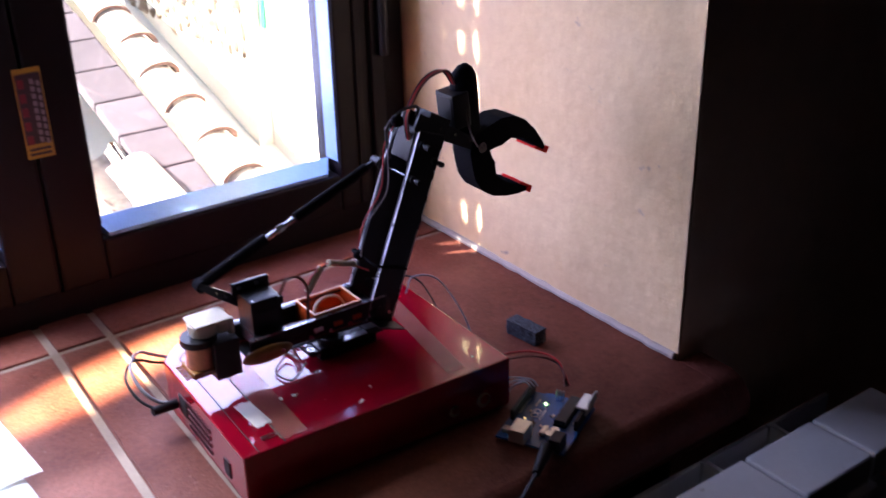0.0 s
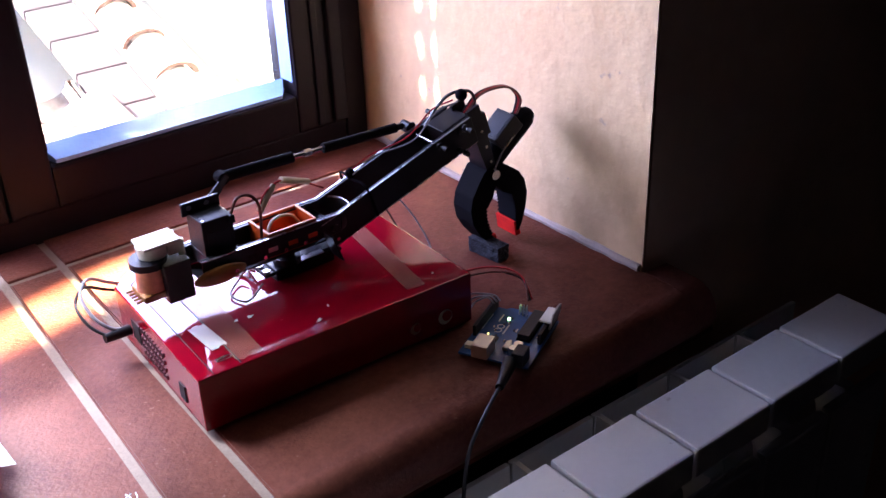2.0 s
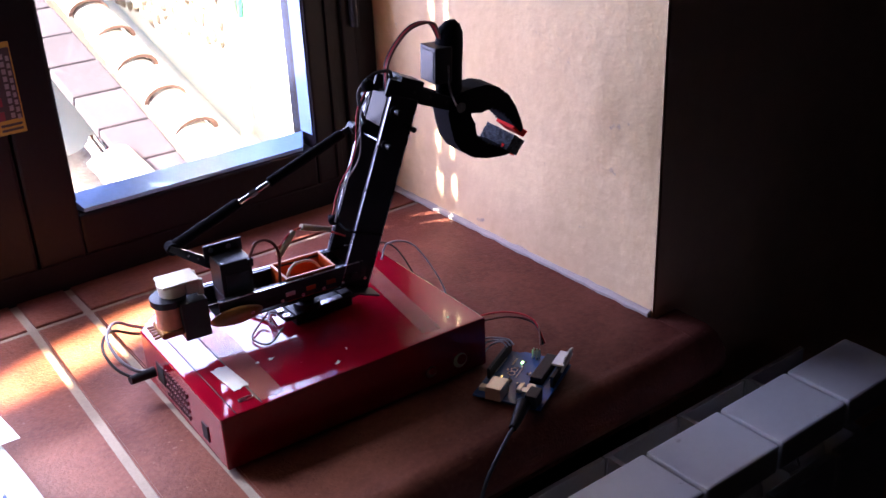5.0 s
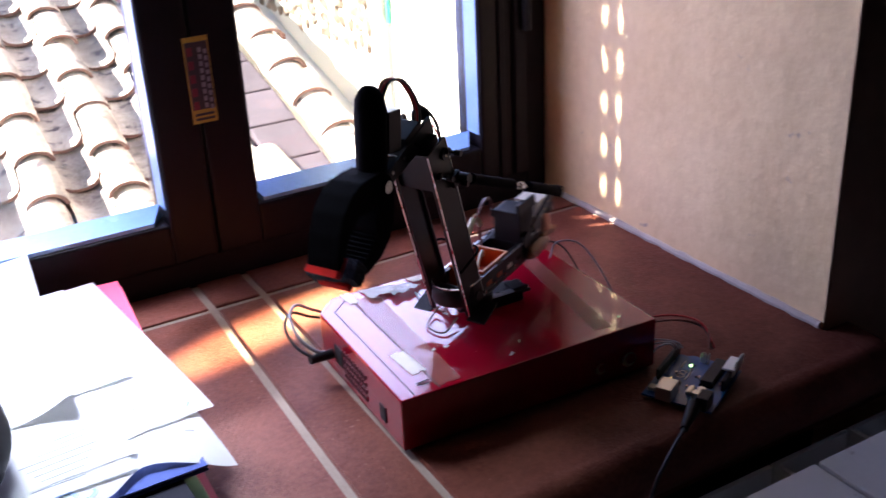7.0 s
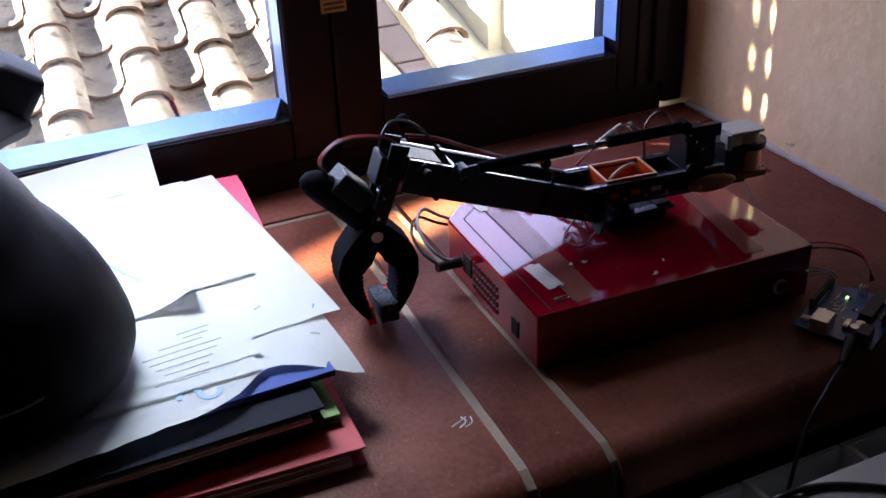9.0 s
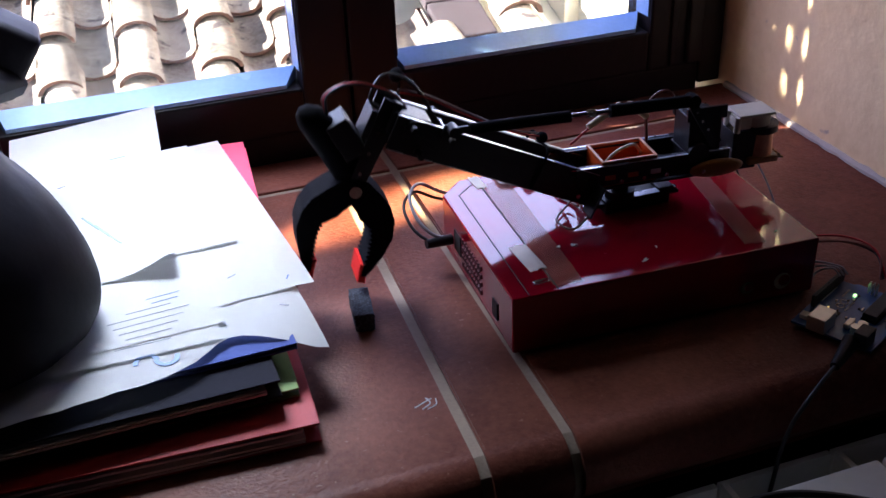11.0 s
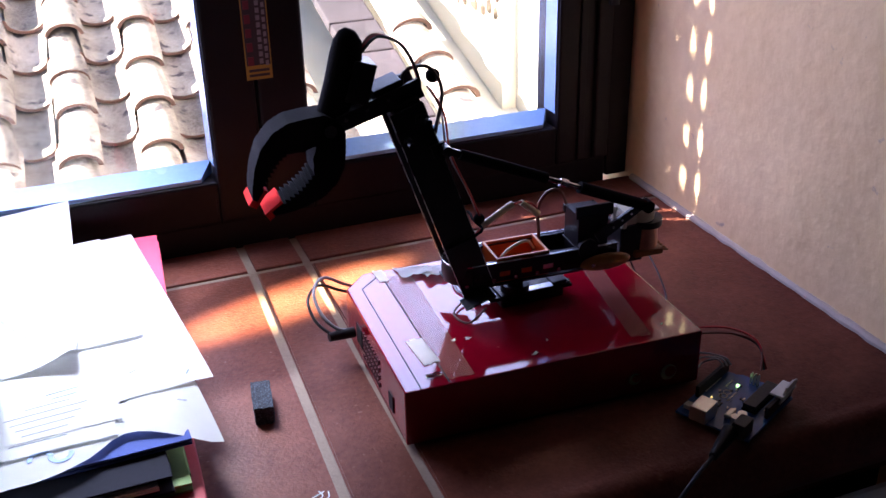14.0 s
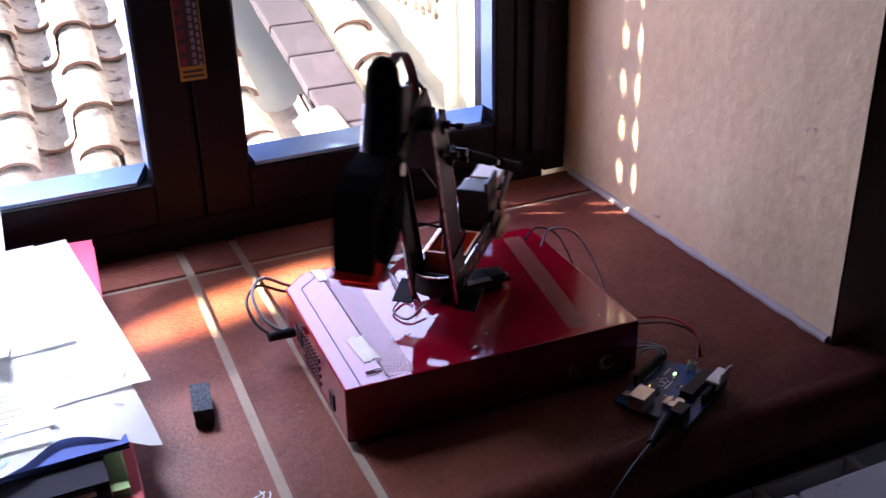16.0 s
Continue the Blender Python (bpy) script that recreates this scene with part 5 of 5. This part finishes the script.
        part("eyelet", cyl((0.129, s * 0.0166, 0.0035), (0.129, s * 0.0180, 0.0035), 0.0042), BLACK_METAL, up, smooth=True)
        part("eyelet_screw", cyl((0.129, s * 0.0180, 0.0035), (0.129, s * 0.0186, 0.0035), 0.0020, seg=10), STEEL, up, smooth=True)
    part("web", box((0.122, 0.0, -0.0110), (0.030, 0.0305, 0.0010)), BLACK_METAL, up, "dark web between the channels")
    for x, z in ((0.104, 0.0055), (0.120, -0.010), (0.130, 0.0055)):
        pin = part("spacer_pin", cyl((x, -0.0270, z), (x, 0.0270, z), 0.0012, seg=10), STEEL, up, "steel spacer pin", smooth=True)
        for s in (1, -1):
            part("lock_nut", cyl((x, s * 0.0176, z), (x, s * 0.0202, z), 0.0028, seg=6), BLACK_METAL, pin)
            part("pin_cap", cyl((x, s * 0.0245, z), (x, s * 0.0290, z), 0.0021, seg=10), BLACK, pin, smooth=True)
    part("cable_tie", tube([(0.035, -0.0180, -0.0135), (0.035, -0.0180, 0.0135), (0.035, 0.0, 0.0145), (0.035, 0.0180, 0.0135), (0.035, 0.0180, -0.0135)], 0.0010, 6, 4), BLACK_MATT, up, "black cable tie", smooth=True)
    bm = bmesh.new()
    add_ball(bm, (0.036, 0.003, 0.0180), (0.0040, 0.0040, 0.0040))
    part("tie_head", bm, BLACK_MATT, up, smooth=True)
    part("wrist_servo", box((0.128, 0, 0.001), (0.026, 0.0225, 0.0150), 0.0008), BLACK, up, "black wrist servo")
    part("link_bracket", box((LINK_AT[0], 0.0185, LINK_AT[1] - 0.003), (0.009, 0.003, 0.010), 0.0006), BLACK_METAL, up)
    for mt, y, w in ((CABLE_RED, 0.004, 0.004), (CABLE_GREY, -0.002, 0.006)):
        part("arm_wire", tube([(0.036, y, 0.019), (0.060, y + w, 0.0175), (0.090, y - w, 0.0165), (0.120, y, 0.0210), (0.140, y - 0.002, 0.0185)], 0.0007, 6), mt, up, "thin wire along the arm", smooth=True)
    part("wire_loop", tube([(0.112, 0.008, 0.010), (0.134, 0.000, 0.026), (0.150, -0.008, 0.024), (0.155, -0.004, 0.008), (0.146, 0.0, 0.002)], 0.0013, 6), CABLE, up, "loop of black wire", smooth=True)
    bm = bmesh.new()
    add_ball(bm, (0.1425, -0.009, 0.0255), (0.0048, 0.0048, 0.0048))
    part("wire_knob", bm, BLACK_MATT, up, "black knob of tied wire", smooth=True)

    # lever and push rod at the far side of the chassis
    horn = part("lever", prism([(-0.004, -0.0042), (0.030, -0.0030), (HORN_R + 0.003, -0.002), (HORN_R + 0.003, 0.002), (0.030, 0.0030), (-0.004, 0.0042)], "y", 0.0188, 0.0210), BLACK_METAL, arm, "black servo lever")
    for k in range(3):
        part("lever_hole", cyl((0.010 + k * 0.008, 0.0186, 0), (0.010 + k * 0.008, 0.0214, 0), 0.0010, seg=8), STEEL, horn)
    rod = part("push_rod", cyl((0, 0.0240, 0), (0.058, 0.0240, 0), 0.0042), BLACK_MATT, arm, "black sleeved push rod with a steel turnbuckle", smooth=True)
    part("turnbuckle", cyl((0.056, 0.0240, 0), (0.086, 0.0240, 0), 0.0018), STEEL, rod, "bright steel turnbuckle", smooth=True)
    part("lock_nut", cyl((0.068, 0.0240, 0), (0.074, 0.0240, 0), 0.0031, seg=6), STEEL, rod)
    part("rod_sleeve", cyl((0.085, 0.0240, 0), (0.152, 0.0240, 0), 0.0038), BLACK_MATT, rod, smooth=True)
    part("rod_end", cyl((0, 0.0195, 0), (0, 0.0275, 0), 0.0046), BLACK_MATT, rod, smooth=True)
    part("rod_end", cyl((ROD, 0.0175, 0), (ROD, 0.0275, 0), 0.0036), BLACK_METAL, rod, smooth=True)
    part("rod_tongue", box((0.156, 0.0240, 0), (0.014, 0.0022, 0.005), 0.0006), BLACK_METAL, rod)

    # gripper: bracket, head with its servo, fixed jaw and moving jaw
    bm = bmesh.new()
    for s in (1, -1):
        add_prism(bm, [(-0.008, -0.0065), (0.020, -0.0060), (WRIST + 0.004, -0.0045), (WRIST + 0.006, 0.0), (WRIST + 0.004, 0.0045), (0.020, 0.0060), (-0.008, 0.0065)], "y", s * 0.0095 - 0.0012, s * 0.0095 + 0.0012)
    add_box(bm, (0.036, 0, -0.002), (0.030, 0.0180, 0.0060), 0.001)
    grip = part("gripper", bm, BLACK, arm, "black claw gripper")
    part("bracket_servo", box((0.012, 0, 0.003), (0.020, 0.0200, 0.0150), 0.0008), BLACK, grip)
    for x in (0.015, 0.030, 0.045):
        part("screw", cyl((x, -0.0112, 0.0015), (x, 0.0112, 0.0015), 0.0013, seg=10), STEEL, grip, "steel screw", smooth=True)
    part("pivot_screw", cyl((WRIST, -0.0145, 0), (WRIST, 0.0145, 0), 0.0042), STEEL, grip, "large steel pivot screw", smooth=True)

    def jaw_mesh(s):
        bm = prism(jaw_outline(s), "y", -0.0115, 0.0115)
        return bm

    def tip_mesh(s):
        bm = prism([(0.0555, s * 0.0030), (0.0690, s * 0.0005), (0.0705, s * 0.0060), (0.0660, s * 0.0066), (0.0650, s * 0.0030), (0.0560, s * 0.0052)], "y", -0.0118, 0.0118)
        return bm
    fixed = part("fixed_jaw", jaw_mesh(-1), BLACK_MATT, grip, "curved ribbed black jaw", smooth=True)
    part("fixed_tip", tip_mesh(-1), RED_TIP, fixed, "red tip").matrix_basis = Matrix()
    moving = part("moving_jaw", jaw_mesh(1), BLACK_MATT, grip, "curved ribbed black jaw", smooth=True)
    part("moving_tip", tip_mesh(1), RED_TIP, moving, "red tip")
    # head: rounded cap with a servo, leaning back from the pivot
    bm = bmesh.new()
    add_tube(bm, [(0.000, 0, 0), (0.010, 0, 0.002), (0.028, 0, 0.003), (0.046, 0, 0.002), (0.056, 0, 0.0005), (0.0615, 0, -0.001), (0.0635, 0, -0.001)], [0.008, 0.0100, 0.0108, 0.0106, 0.0092, 0.0056, 0.002], 16)
    head = part("head_cap", bm, BLACK_MATT, grip, "rounded black head", smooth=True)
    part("head_servo", box((0.033, 0, 0.0130), (0.0270, 0.0220, 0.0150), 0.001), BLACK, head, "dark servo with a grey label")
    part("servo_label", box((0.033, 0, 0.0207), (0.0210, 0.0170, 0.0004)), BLACK_METAL, head, "grey label")
    part("linkage", tube([(0.002, -0.013, 0.004), (0.016, -0.0145, 0.010), (0.034, -0.0140, 0.011)], 0.0011, 6), STEEL, head, "bent steel linkage", smooth=True)
    for k, mt in enumerate((CABLE_BROWN, CABLE_RED, CABLE)):
        part("head_wire", tube([(0.050, 0.002 * k - 0.002, 0.010), (0.063, 0.002 * k, 0.016 + 0.001 * k), (0.060, 0.002 * k, 0.036), (0.040, 0.002 * k, 0.053), (0.018, 0.002 * k - 0.002, 0.056)], 0.0010, 6), mt, head, "servo wire", smooth=True)
    return arm, up, horn, rod, grip, fixed, moving, head


arm_ob, upper_ob, horn_ob, rod_ob, grip_ob, inner_ob, outer_ob, head_ob = build_arm()


def build_foam():
    bm = bmesh.new()
    bmesh.ops.create_cube(bm, size=1.0)
    bmesh.ops.subdivide_edges(bm, edges=bm.edges[:], cuts=9, use_grid_fill=True)
    for v in bm.verts:
        p = Vector((v.co.x * 0.0130, v.co.y * 0.034, v.co.z * 0.0130))
        v.co = p + 0.0010 * Vector((noise.noise(p * 420), noise.noise(p * 420 + Vector((5, 0, 0))), noise.noise(p * 420 + Vector((0, 7, 0)))))
    return tagged(part("foam_block", bm, FOAM), "small dark grey block of foam with open pores", "foam block")


foam_ob = build_foam()
FOAM_A = pose(0.534, 0.640, 0.0072, 0, 0, 6)
FOAM_B = pose(0.163, 0.657, 0.0072, 0, 0, -8)


def motions():
    walk(arm_ob, [(t, Matrix.Translation(ARM_BASE) @ Matrix.Rotation(radians(a), 4, "Z")) for t, a, l, g in ARM])
    walk(upper_ob, [(t, arm_frame(l)) for t, a, l, g in ARM])
    walk(grip_ob, [(t, gripper_frame(l, g)) for t, a, l, g in ARM])
    walk(horn_ob, [(t, rod_frames(l)[0]) for t, a, l, g in ARM])
    walk(rod_ob, [(t, rod_frames(l)[1]) for t, a, l, g in ARM])
    for k, ob in enumerate((inner_ob, outer_ob, head_ob)):
        walk(ob, [(t, on_wrist(clamp(t)[k])) for t, a, l, g in ARM])
    rows = [(0.0, FOAM_A), (2.6, FOAM_A)]
    held = pose(JAW - 0.006, 0.001, 0.0010, 0, -4, 6)
    for t, a, l, g in ARM:
        if 2.9 < t < 10.3:
            rows.append((t, Matrix.Translation(ARM_BASE) @ Matrix.Rotation(radians(a), 4, "Z") @ gripper_frame(l, g) @ on_wrist(clamp(t)[0]) @ held))
    rows += [(10.6, FOAM_B), (16.0, FOAM_B)]
    walk(foam_ob, rows)


motions()
